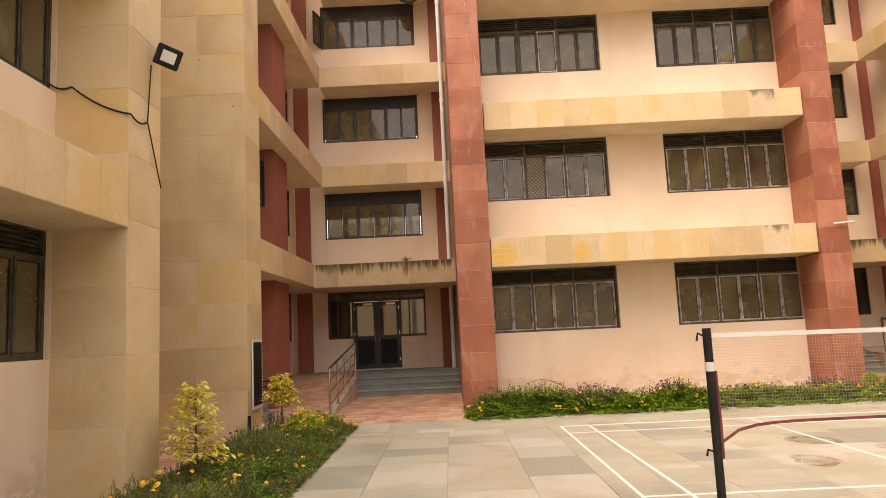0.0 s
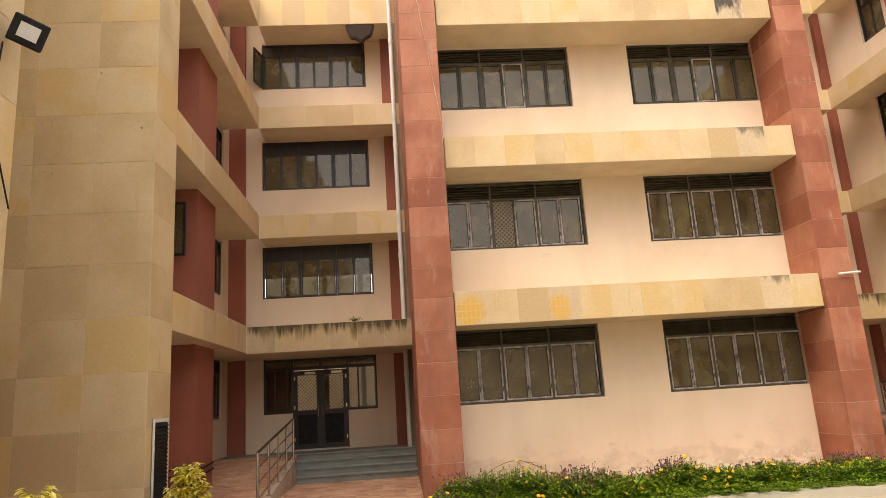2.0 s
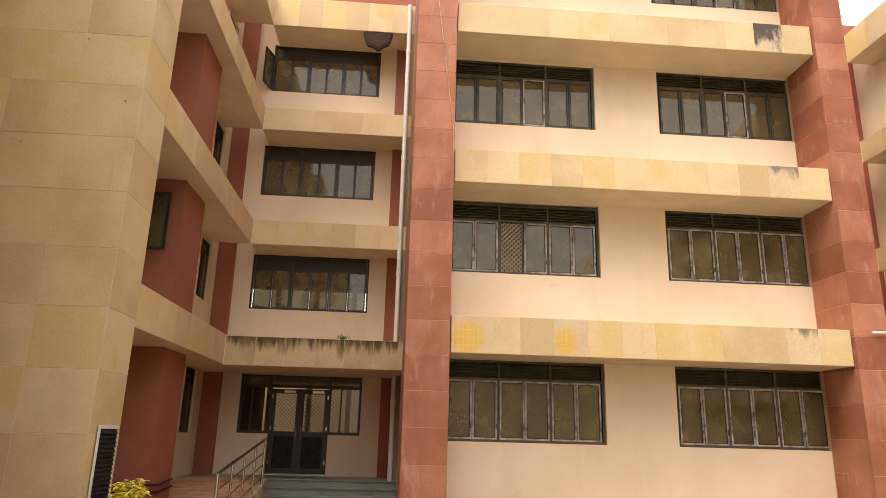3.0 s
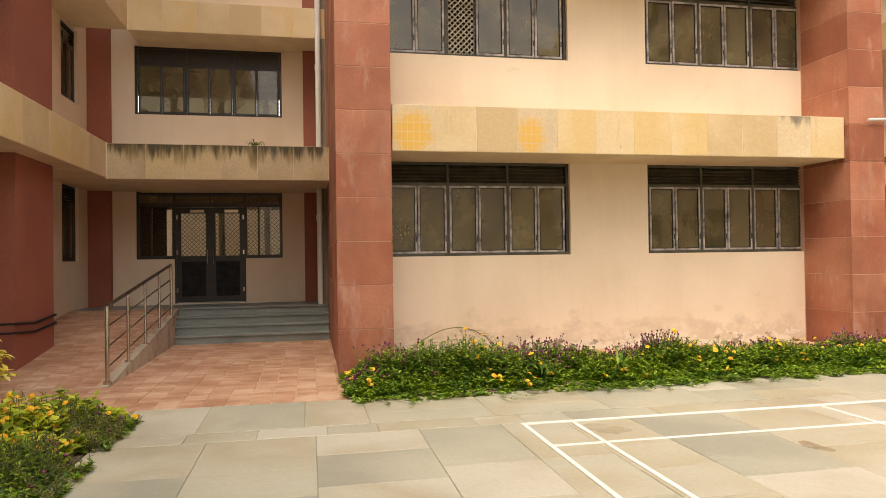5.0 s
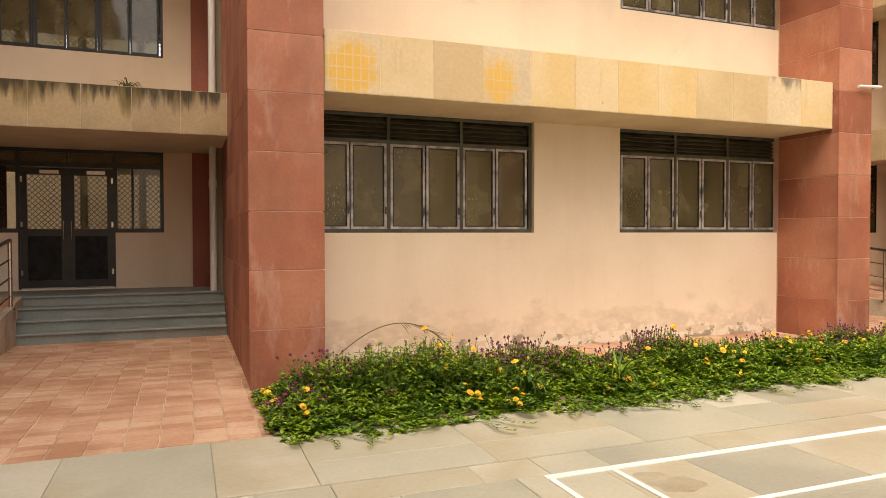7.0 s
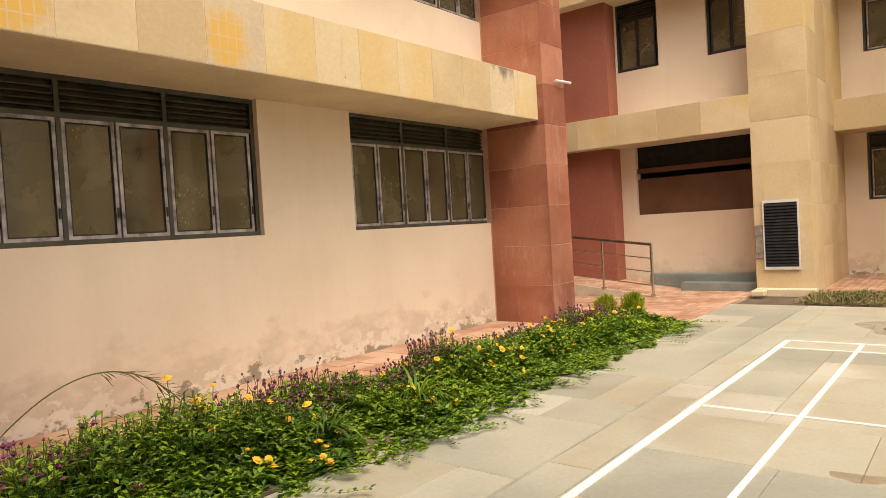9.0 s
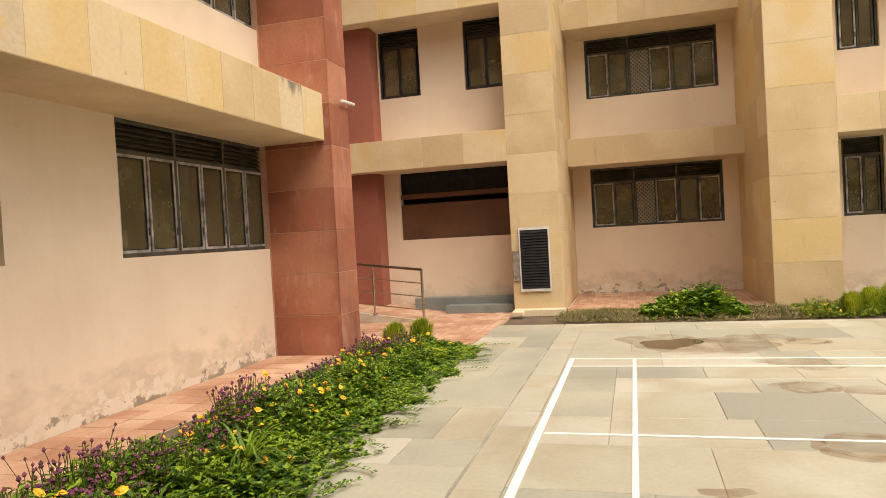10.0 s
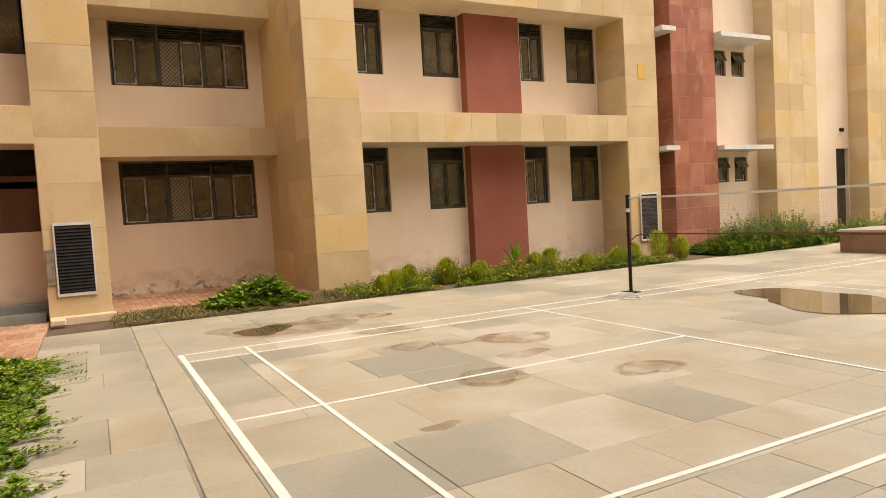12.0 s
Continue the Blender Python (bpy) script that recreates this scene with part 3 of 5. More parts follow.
NWIN = (2.78, 7.06)
wall("wall_north", "y", 16.9, 17.15, 1.35, 8.42, 0, TOP, [hole(u, 2.95, k) for u in NWIN for k in range(4)], PLASTER, "cream plastered outer wall with damp patches near the ground")
for k in range(4):
    for u in NWIN:
        put_window(WIN_G if (k == 1 and u < 4) else WIN_D if k > 1 else WIN_A, u, 16.94, SILL + S * k, 0)
    b = structure("beam", box(nb(), 1.33, 8.42, 15.955, 16.9, HEAD + S * k, 3.62 + S * k if k < 3 else TOP), SANDCORE, "projecting floor band faced with beige sandstone panels", "beam")
    clad(b, "-y", 15.955, 1.33, 8.42, HEAD + S * k + 0.002, (3.62 + S * k if k < 3 else TOP) - 0.002, 0.6, 2, SAND, special={0: OCHRE, 3: PALEOCHRE, 10: GREYED} if k == 0 else {10: GREYED if k == 1 else MOULD})


def red_pillar():
    xr = 9.17 if MIR else 9.06
    p = structure("pillar", mbox(nb(), 8.44, xr - 0.02, 15.86, 20.9, -0.05, 14.0), REDCORE, "tall pillar faced with red sandstone slabs", "pillar")
    clad(p, "-y", 15.86, 8.42, xr, 0, 14.0, 2, 0.585, RED)
    clad(p, "-x", 8.44, 15.86, 16.88, 0, 14.0, 2, 0.585, RED)
    clad(p, "+x", xr - 0.02, 15.86, 20.9, 0, 14.0, 1.3, 0.585, RED)


def recess():
    """The entrance recess beside the north block, in east coordinates."""
    yw = 21.9
    c = 2 * AXIS
    x0, x1 = c + 0.36, c + 3.33  # door and windows
    holes = [hole((x0 + x1) / 2, 3.0, k) for k in range(1, 4)]
    wall("wall_recess", "y", yw, yw + 0.25, 9.14, 14.0, 0, TOP + 0.5, [holes[0], holes[1], holes[2], (x0, c + 1.13, 1.56, 2.98), (c + 1.13, c + 2.58, 0.62, 2.98), (c + 2.58, x1, 1.56, 2.98)], PLASTER, "shaded cream wall at the back of the entrance recess")
    for k in range(1, 4):
        put_window(WIN_C, (x0 + x1) / 2, yw + 0.03, SILL + S * k, 0)
    for k in range(4):
        y = 19.42 if k == 0 else 20.9
        z0, z1 = (2.96, 3.58) if k == 0 else (HEAD + S * k, 3.6 + S * k if k < 3 else TOP)
        b = structure("beam", mbox(nb(), 9.14, 12.96, y, yw, z0, z1), SANDCORE, "floor band of the recess faced with streaked beige stone", "beam")
        clad(b, "-y", y, 9.16, 12.94, z0 + 0.002, z1 - 0.002, 0.61, 2, STREAK if k == 0 else SAND)
    structure("roof_band", mbox(nb(), 9.15, 14.0, 21.3, 21.5, TOP, 13.7), REDPAINT, "red painted roof upstand above the parapet", "roof")
    for a, b2, t in ((13.52, 14.05 if MIR else 13.94, 0.16), (9.34, 9.62, 0.14)):
        structure("pier", mbox(nb(), a, b2, yw - t, yw, 0.55, TOP), REDPAINT, "red painted pier against the recess wall", "pier")
    # porch floor and steps
    f = structure("porch_floor", mbox(nb(), 9.15, 14.0, 20.72, 25.5, -0.05, 0.6), GREYSTONE, "grey stone landing in front of the entrance doors", "floor")
    for i in range(4):
        y = 19.8 + 0.3 * i
        st = structure("step", mbox(nb(), 9.16, 12.02, y, 20.72 if i < 3 else 20.719, 0.15 * i - 0.01, 0.15 * (i + 1) - 0.03), GREYSTONE, "grey stone entrance step with a rounded nosing", "step")
        n = part("nosing", mbox(nb(), 9.16, 12.03, y - 0.03, 20.72 if i < 3 else 20.75, 0.15 * (i + 1) - 0.03, 0.15 * (i + 1) + 0.003, bevel=0.008), GREYSTONE, st)


def entrance_doors():
    c = 2 * AXIS
    x0, x1, d0, d1, y = c + 0.36, c + 3.33, c + 1.13, c + 2.58, 21.96
    ob = thing("entrance_door", "dark aluminium double door with side lights and wire mesh panes", "door", kind="structure")
    bm = nb()
    for a in (x0, d0 - 0.03, d1 - 0.03, x1 - 0.06):
        mbox(bm, a, a + 0.06, y - 0.03, y + 0.05, 0.62 if d0 - 0.1 < a < d1 else 1.56, 2.98)
    for a, b in ((x0, d0), (d0, d1), (d1, x1)):
        mbox(bm, a, b, y - 0.025, y + 0.045, 2.9, 2.98)
        mbox(bm, a, b, y - 0.025, y + 0.045, 2.66, 2.74)
    mbox(bm, x0, d0, y - 0.025, y + 0.045, 1.56, 1.63)
    mbox(bm, d1, x1, y - 0.025, y + 0.045, 1.56, 1.63)
    mbox(bm, (d0 + d1) / 2 - 0.02, (d0 + d1) / 2 + 0.02, y - 0.02, y + 0.04, 2.74, 2.9)
    part("door_frame", bm, DARKFRAME, ob)
    for a, b in ((x0 + 0.06, d0 - 0.03), (d0 + 0.03, d1 - 0.03), (d1 + 0.03, x1 - 0.06)):
        p = part("transom_pane", mbox(nb(), a, b, y, y + 0.006, 2.74, 2.9), GLASS, ob)
        p.visible_shadow = False
    for a, b in ((x0 + 0.06, d0 - 0.03), (d1 + 0.03, x1 - 0.06)):
        p = part("side_light", mbox(nb(), a, b, y, y + 0.006, 1.63, 2.66), CLEAR, ob)
        p.visible_shadow = False
        part("side_mullion", mbox(nb(), (a + b) / 2 - 0.02 + 0.1, (a + b) / 2 + 0.02 + 0.1, y - 0.02, y + 0.03, 1.63, 2.66), DARKFRAME, ob)
        if a > d1:
            part("blind_panel", mbox(nb(), a + 0.14, b, y + 0.05, y + 0.06, 1.63, 2.66), DARKFRAME, ob)
        else:
            lattice(ob, min(mx(a), mx(b)), max(mx(a), mx(b)), 1.63, 2.66, y + 0.035, mat=BACKLITWIRE, r=0.007)
    mid = (d0 + d1) / 2
    for a, b in ((d0 + 0.03, mid), (mid, d1 - 0.03)):
        bm = nb()
        t = 0.1
        mbox(bm, a, a + t, y - 0.02, y + 0.025, 0.64, 2.64)
        mbox(bm, b - t, b, y - 0.02, y + 0.025, 0.64, 2.64)
        for z0, z1 in ((0.64, 0.76), (1.5, 1.62), (2.52, 2.64)):
            mbox(bm, a + t, b - t, y - 0.02, y + 0.025, z0, z1)
        leaf = part("door_leaf", bm, DARKFRAME, ob)
        part("kick_panel", mbox(nb(), a + t, b - t, y - 0.005, y + 0.012, 0.76, 1.5), BLACK, leaf)
        p = part("door_pane", mbox(nb(), a + t, b - t, y, y + 0.006, 1.62, 2.52), CLEAR, leaf)
        p.visible_shadow = False
        lattice(leaf, min(mx(a + t), mx(b - t)), max(mx(a + t), mx(b - t)), 1.62, 2.52, y + 0.03, mat=BACKLITWIRE, r=0.007)
        part("handle", tube(nb(), (mx(mid + (0.06 if a > d0 + 0.1 else -0.06)), y - 0.06, 1.45), (mx(mid + (0.06 if a > d0 + 0.1 else -0.06)), y - 0.06, 1.75), 0.012), STEEL, leaf)
        part("door_closer", mbox(nb(), a + 0.12, a + 0.4, y - 0.08, y - 0.02, 2.54, 2.6), STEEL, leaf)
        for z in (0.85, 1.65, 2.4):
            part("hinge", mbox(nb(), a + 0.005 if a < d0 + 0.1 else b - 0.035, a + 0.035 if a < d0 + 0.1 else b - 0.005, y - 0.032, y - 0.02, z, z + 0.09), STEEL, leaf)


def ramp_and_rail():
    """Paved ramp beside the steps, its kerb and the steel handrail."""
    bm = nb()
    xa, xb, ya, yb = mx(12.02), mx(14.0), 15.7, 20.719
    vs = [bm.verts.new(v) for v in ((xa, ya, -0.04), (xb, ya, -0.04), (xb, yb, -0.04), (xa, yb, -0.04), (xa, ya, 0.0), (xb, ya, 0.0), (xb, yb, 0.6), (xa, yb, 0.6))]
    for q in ((3, 2, 1, 0), (4, 5, 6, 7), (0, 1, 5, 4), (1, 2, 6, 5), (2, 3, 7, 6), (3, 0, 4, 7)):
        bm.faces.new([vs[i] for i in q])
    bmesh.ops.recalc_face_normals(bm, faces=bm.faces)
    structure("ramp", bm, PAVEJOINT, "gentle ramp paved with red blocks beside the steps", "ramp")
    bm = nb()
    xa, xb = mx(11.93), mx(12.02)
    vs = [bm.verts.new(v) for v in ((xa, ya, -0.04), (xb, ya, -0.04), (xb, yb - 0.9, -0.04), (xa, yb - 0.9, -0.04), (xa, ya, 0.012), (xb, ya, 0.012), (xb, yb - 0.9, 0.56), (xa, yb - 0.9, 0.56))]
    for q in ((3, 2, 1, 0), (4, 5, 6, 7), (0, 1, 5, 4), (1, 2, 6, 5), (2, 3, 7, 6), (3, 0, 4, 7)):
        bm.faces.new([vs[i] for i in q])
    bmesh.ops.recalc_face_normals(bm, faces=bm.faces)
    structure("ramp_kerb", bm, material("cement_kerb", [(0.33, 0.27, 0.19), (0.5, 0.43, 0.33), (0.58, 0.52, 0.42)], 3.5, 0.9, 0.3), "pale cement kerb along the ramp's edge", "kerb")
    rail = thing("handrail", "stainless steel ramp handrail with three bars and round posts", "handrail", group="ramp handrails")
    x = mx(11.97)
    posts = [15.8 + i * 0.98 for i in range(5)]
    rise = 0.6 / 5.0
    for i, y in enumerate(posts):
        g = max(0.0, (y - 15.7) * rise)
        p = part("post", tube(nb(), (x, y, g - 0.02), (x, y, 0.98 + (y - 15.8) * rise), 0.027 if i in (0, 4) else 0.02, 12), STEEL, rail)
        part("base_flange", tube(nb(), (x, y, g + 0.01), (x, y, g + 0.045), 0.05, 12), STEEL, p)
    for j, h in enumerate((0.98, 0.72, 0.47, 0.22)):
        part("bar" if j else "top_rail", tube(nb(), (x, posts[0], h), (x, posts[-1], h + (posts[-1] - posts[0]) * rise), 0.025 if j == 0 else 0.012, 10), DARKSTEEL if j == 0 else STEEL, rail)


def vent(y, z0, z1, x=12.96):
    v = thing("vent_grille", "black louvred shaft grille in a white frame on the pillar", "vent", group="shaft grilles")
    bm = nb()
    for a, b, c, d in ((y - 0.295, y - 0.27, z0, z1), (y + 0.27, y + 0.295, z0, z1), (y - 0.27, y + 0.27, z0, z0 + 0.05), (y - 0.27, y + 0.27, z1 - 0.05, z1)):
        mbox(bm, x - 0.045, x - 0.02, a, b, c, d)
    part("frame", bm, PIPE, v)
    part("backing", mbox(nb(), x - 0.028, x - 0.021, y - 0.27, y + 0.27, z0 + 0.05, z1 - 0.05), BLACK, v)
    n = 20
    for i in range(n):
        z = z0 + 0.07 + i * (z1 - z0 - 0.12) / n
        bm = nb()
        vs = [bm.verts.new(q) for q in ((mx(x - 0.055), y - 0.27, z), (mx(x - 0.055), y + 0.27, z), (mx(x - 0.03), y + 0.27, z + 0.05), (mx(x - 0.03), y - 0.27, z + 0.05),
                                        (mx(x - 0.05), y - 0.27, z - 0.006), (mx(x - 0.05), y + 0.27, z - 0.006))]
        bm.faces.new(vs[:4])
        bm.faces.new((vs[4], vs[5], vs[1], vs[0]))
        part("slat", bm, BLACK, v)


def stone_pillar(x0, x1, y0, y1, faces, top=TOP + 0.05, w=0.75, h=0.76):
    p = structure("pillar", mbox(nb(), x0, x1, y0, y1, -0.05, top), SANDCORE, "beige sandstone-clad pillar rising the full height", "pillar")
    for f in faces:
        if f == "-x":
            clad(p, f, x0, y0, y1, 0, top, w, h, SAND)
        else:
            clad(p, f, y0 if f == "-y" else y1, x0, x1, 0, top, 0.9, h, SAND)


def wing():
    """One side wing, in east coordinates."""
    # inner wall beside the recess
    inner = (14.72, 15.95, 20.75) if MIR else (14.72, 16.62, 19.7)
    pier0, pier1 = (16.62, 17.95) if MIR else (17.1, 18.6)
    ix = 13.95 if MIR else 13.745
    shop1 = 16.4 if MIR else 16.77
    ups = [hole(u, 0.92, k) for k in range(1, 4) for u in inner]
    wall("wall_wing_inner", "x", ix, ix + 0.255, 14.25, 21.9, 0, TOP, [*ups, (14.3, shop1, 1.54, 2.98), hole(inner[2], 0.92, 0)], PLASTER, "cream wing wall under deep stone bands")
    for k in range(4):
        for u in inner:
            if k or u > 19:
                put_window(WIN_W, ix + 0.035, u, SILL + S * k, -90)
        y1 = 19.42 if k == 0 else 20.9
        z1 = 3.6 + S * k if k < 3 else TOP
        b = structure("beam", mbox(nb(), 12.96, ix, 14.25, y1 if k else 21.9, HEAD + S * k, z1), SANDCORE, "floor band of the wing faced with beige stone", "beam")
        clad(b, "-x", 12.96, 14.25, y1 - 0.02, HEAD + S * k + 0.002, z1 - 0.002, 0.8, 2, SAND)
    structure("pier", mbox(nb(), 13.3, ix, pier0, pier1, 0, TOP), REDPAINT, "red painted pier between the wing windows", "pier")
    sh = thing("shutter_window", "wide dark opening half closed by a brown board shutter", "window", kind="structure")
    part("shutter_board", mbox(nb(), ix + 0.1, ix + 0.13, 14.3, shop1, 1.54, 2.3), SHUTTER, sh)
    part("bar", mbox(nb(), ix + 0.08, ix + 0.12, 14.3, shop1, 2.42, 2.52), SHUTTER, sh)
    part("upper_board", mbox(nb(), ix + 0.15, ix + 0.17, 14.3, shop1, 2.52, 2.98), BLACK, sh)
    # shaft pillar with its vent
    stone_pillar(12.96, 16.46, 13.3, 14.25, ("-x", "-y"))
    vent(13.8, 0.42, 1.66)
    # set-back bay
    wall("wall_bay", "x", 16.46, 16.7, 9.6, 13.3, 0, TOP, [hole(11.4, 2.95, k, SILL + 0.04, HEAD) for k in range(4)], PLASTER, "cream set-back bay wall")
    for k in range(4):
        put_window(WIN_H, 16.5, 11.4, SILL + 0.04 + S * k, -90)
        z1 = 3.6 + S * k if k < 3 else TOP
        b = structure("beam", mbox(nb(), 15.42, 16.46, 9.6, 13.3, HEAD + S * k, z1), SANDCORE, "floor band of the bay faced with beige stone", "beam")
        clad(b, "-x", 15.42, 9.6, 13.3, HEAD + S * k + 0.002, z1 - 0.002, 0.62, 2, SAND)
    # main wing front
    p0, p1 = (8.86, 9.71) if MIR else (8.5, 9.6)
    stone_pillar(12.97, 16.46, p0, p1, ("-x", "-y", "+y"))
    wx = 13.82 if MIR else 14.03
    us = (8.30, 6.1, 3.45, 1.9) if MIR else (7.82, 6.0, 3.41, 1.86)
    wides = (1.1, 0.78, 0.78, 0.78) if MIR else (0.7, 0.98, 0.72, 0.98)
    protos = (WIN_V, WIN_B, WIN_B, WIN_B) if MIR else (WIN_N, WIN_O, WIN_N, WIN_O)
    wall("wall_wing", "x", wx, wx + 0.25, 1.34, p0, 0, TOP, [hole(u, w, k) for k in range(4) for u, w in zip(us, wides)], PLASTER, "cream wing wall with narrow windows")
    for k in range(4):
        for u, proto in zip(us, protos):
            put_window(proto, wx + 0.04, u, SILL + S * k, -90)
        z1 = 3.62 + S * k if k < 3 else TOP
        b = structure("beam", mbox(nb(), 12.97, wx, 1.34, p0, HEAD + S * k, z1), SANDCORE, "floor band of the wing faced with beige stone", "beam")
        clad(b, "-x", 12.97, 1.34, p0, HEAD + S * k + 0.002, z1 - 0.002, 0.65, 2, SAND)
        structure("pier", mbox(nb(), 13.52 if MIR else 13.75, wx, *((4.14, 5.76) if MIR else (3.98, 5.5)), 3.62 + S * (k - 1) if k else 0, HEAD + S * k), REDPAINT, "red painted pier between narrow windows", "pier")
    stone_pillar(12.97, 15.0, 0.28, 1.34, ("-x", "-y", "+y"))
    vent(0.75, 0.42, 1.66)
    # toilet block further along
    ts = (-2.83, -3.62)
    wall("wall_toilets", "x", 13.6, 13.85, -14, 0.28, 0, TOP, [hole(u, 0.55, k, 1.85, 2.57) for k in range(4) for u in ts] + [(-8.85, -8.2, 0, 2.78)], PLASTER, "bright cream wall with small windows")
    for k in range(4):
        for u in ts:
            put_window(WIN_S, 13.64, u, 1.85 + S * k, -90)
        structure("ledge", mbox(nb(), 12.75, 13.6, -3.95, -1.92, 2.72 + S * k, 2.84 + S * k), PIPE, "thin white rain ledge over small windows", "ledge")
        structure("ledge", mbox(nb(), 12.75, 13.6, -0.25, 0.24, 2.72 + S * k, 2.84 + S * k), PIPE, "short white rain ledge beside the red pillar", "ledge")
    p = structure("pillar", mbox(nb(), 12.97, 13.6, -1.9, -0.27, -0.05, TOP), REDCORE, "wide pillar faced with square red stone tiles", "pillar")
    clad(p, "-x", 12.97, -1.9, -0.27, 0, TOP, 0.56, 0.6, RED)
    clad(p, "+y", -0.27, 12.97, 13.6, 0, TOP, 0.6, 0.6, RED)
    stone_pillar(12.97, 13.6, -6.3, -4.36, ("-x", "+y"))
    stone_pillar(12.97, 13.6, -14, -8.9, ("-x", "+y"))
    # rooms behind the windows
    bm = nb()
    mbox(bm, 18.2, 18.4, -14, 26, -0.05, TOP)
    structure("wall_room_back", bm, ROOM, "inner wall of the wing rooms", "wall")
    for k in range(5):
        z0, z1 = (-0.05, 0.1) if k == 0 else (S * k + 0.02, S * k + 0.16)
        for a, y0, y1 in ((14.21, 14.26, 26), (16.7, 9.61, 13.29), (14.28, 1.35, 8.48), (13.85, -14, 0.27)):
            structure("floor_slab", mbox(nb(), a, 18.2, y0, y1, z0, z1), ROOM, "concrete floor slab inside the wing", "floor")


for MIR in (False, True):
    wing()
    red_pillar()
    recess()
    entrance_doors()
    ramp_and_rail()
MIR = False

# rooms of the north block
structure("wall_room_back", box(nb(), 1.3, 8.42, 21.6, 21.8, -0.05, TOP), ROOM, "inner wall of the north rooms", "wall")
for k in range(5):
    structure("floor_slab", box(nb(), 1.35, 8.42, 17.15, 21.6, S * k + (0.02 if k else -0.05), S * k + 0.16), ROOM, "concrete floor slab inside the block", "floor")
for MIR in (False, True):
    c = 2 * AXIS
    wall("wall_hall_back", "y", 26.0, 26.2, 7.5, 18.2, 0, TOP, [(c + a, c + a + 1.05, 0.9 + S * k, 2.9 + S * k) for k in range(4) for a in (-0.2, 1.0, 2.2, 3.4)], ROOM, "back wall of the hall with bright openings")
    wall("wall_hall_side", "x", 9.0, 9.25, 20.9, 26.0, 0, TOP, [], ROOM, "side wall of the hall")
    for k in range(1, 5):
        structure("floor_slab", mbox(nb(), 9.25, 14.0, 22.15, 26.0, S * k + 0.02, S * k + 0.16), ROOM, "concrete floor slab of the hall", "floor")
MIR = False
structure("boundary_wall", box(nb(), -30, 40, 31, 31.3, -0.05, 3.6), PLASTER, "pale boundary wall beyond the hall", "wall")
structure("roof", box(nb(), 1.3, 8.45, 16.9, 26, TOP - 0.01, TOP + 0.1), ROOM, "flat concrete roof", "roof")

# south side, closing the court behind the walk
wall("wall_south", "y", -30.3, -30, -14, 24, 0, 11.5, [], PLASTER, "plain cream wall closing the court")

# ---- paving ----
def slabs():
    """Stone slabs: an apron before the beds, a narrow border course, and courses of mixed lengths over the court."""
    near = thing("slab_paving", "greenish grey and buff stone slabs, worn and water-stained", "paving", kind="structure")
    rng = random.Random(3)
    meshes, far, made = {}, nb(), []

    def lay(x0, x1, y0, y1):
        h = rng.choice((0.0, 0.0, 0.002, 0.001)) - 0.002
        if y1 > 5.5 and len(made) < 300:
            key = (round(x1 - x0, 3), round(y1 - y0, 3))
            if key not in meshes:
                meshes[key] = mesh_of("slab", box(nb(), 0.002, key[0] - 0.002, 0.002, key[1] - 0.002, -0.03, 0, bevel=0.003), KOTA)
            ob = new("slab", meshes[key])
            ob.location = (x0, y0, h)
            ob.parent = near
            made.append(ob)
        else:
            box(far, x0 + 0.0015, x1 - 0.0015, y0 + 0.0015, y1 - 0.0015, -0.03, h)

    def course(y0, y1, widths, cuts):
        """Columns along x, each cut across into slabs."""
        x = -1.55
        while x < 11.3:
            x1 = min(x + rng.choice(widths), 11.3)
            if 11.3 - x1 < 0.15:
                x1 = 11.3
            y = y1
            while y > y0 + 0.001:
                n = max(y - rng.choice(cuts), y0)
                if n - y0 < 0.18:
                    n = y0
                lay(x, x1, n, y)
                y = n
            x = x1
    course(13.135, 14.25, (0.6, 0.75, 0.95, 1.2), (0.55, 0.7, 1.2))
    course(12.8, 13.11, (0.45, 0.6, 0.7, 0.9), (0.5,))
    course(-30, 12.8, (0.45, 0.6, 0.62, 0.75, 0.9), (0.6, 0.75, 0.9, 1.1, 1.3))
    tagged(part("far_slabs", far, KOTAJ, near), kind="stuff")


slabs()


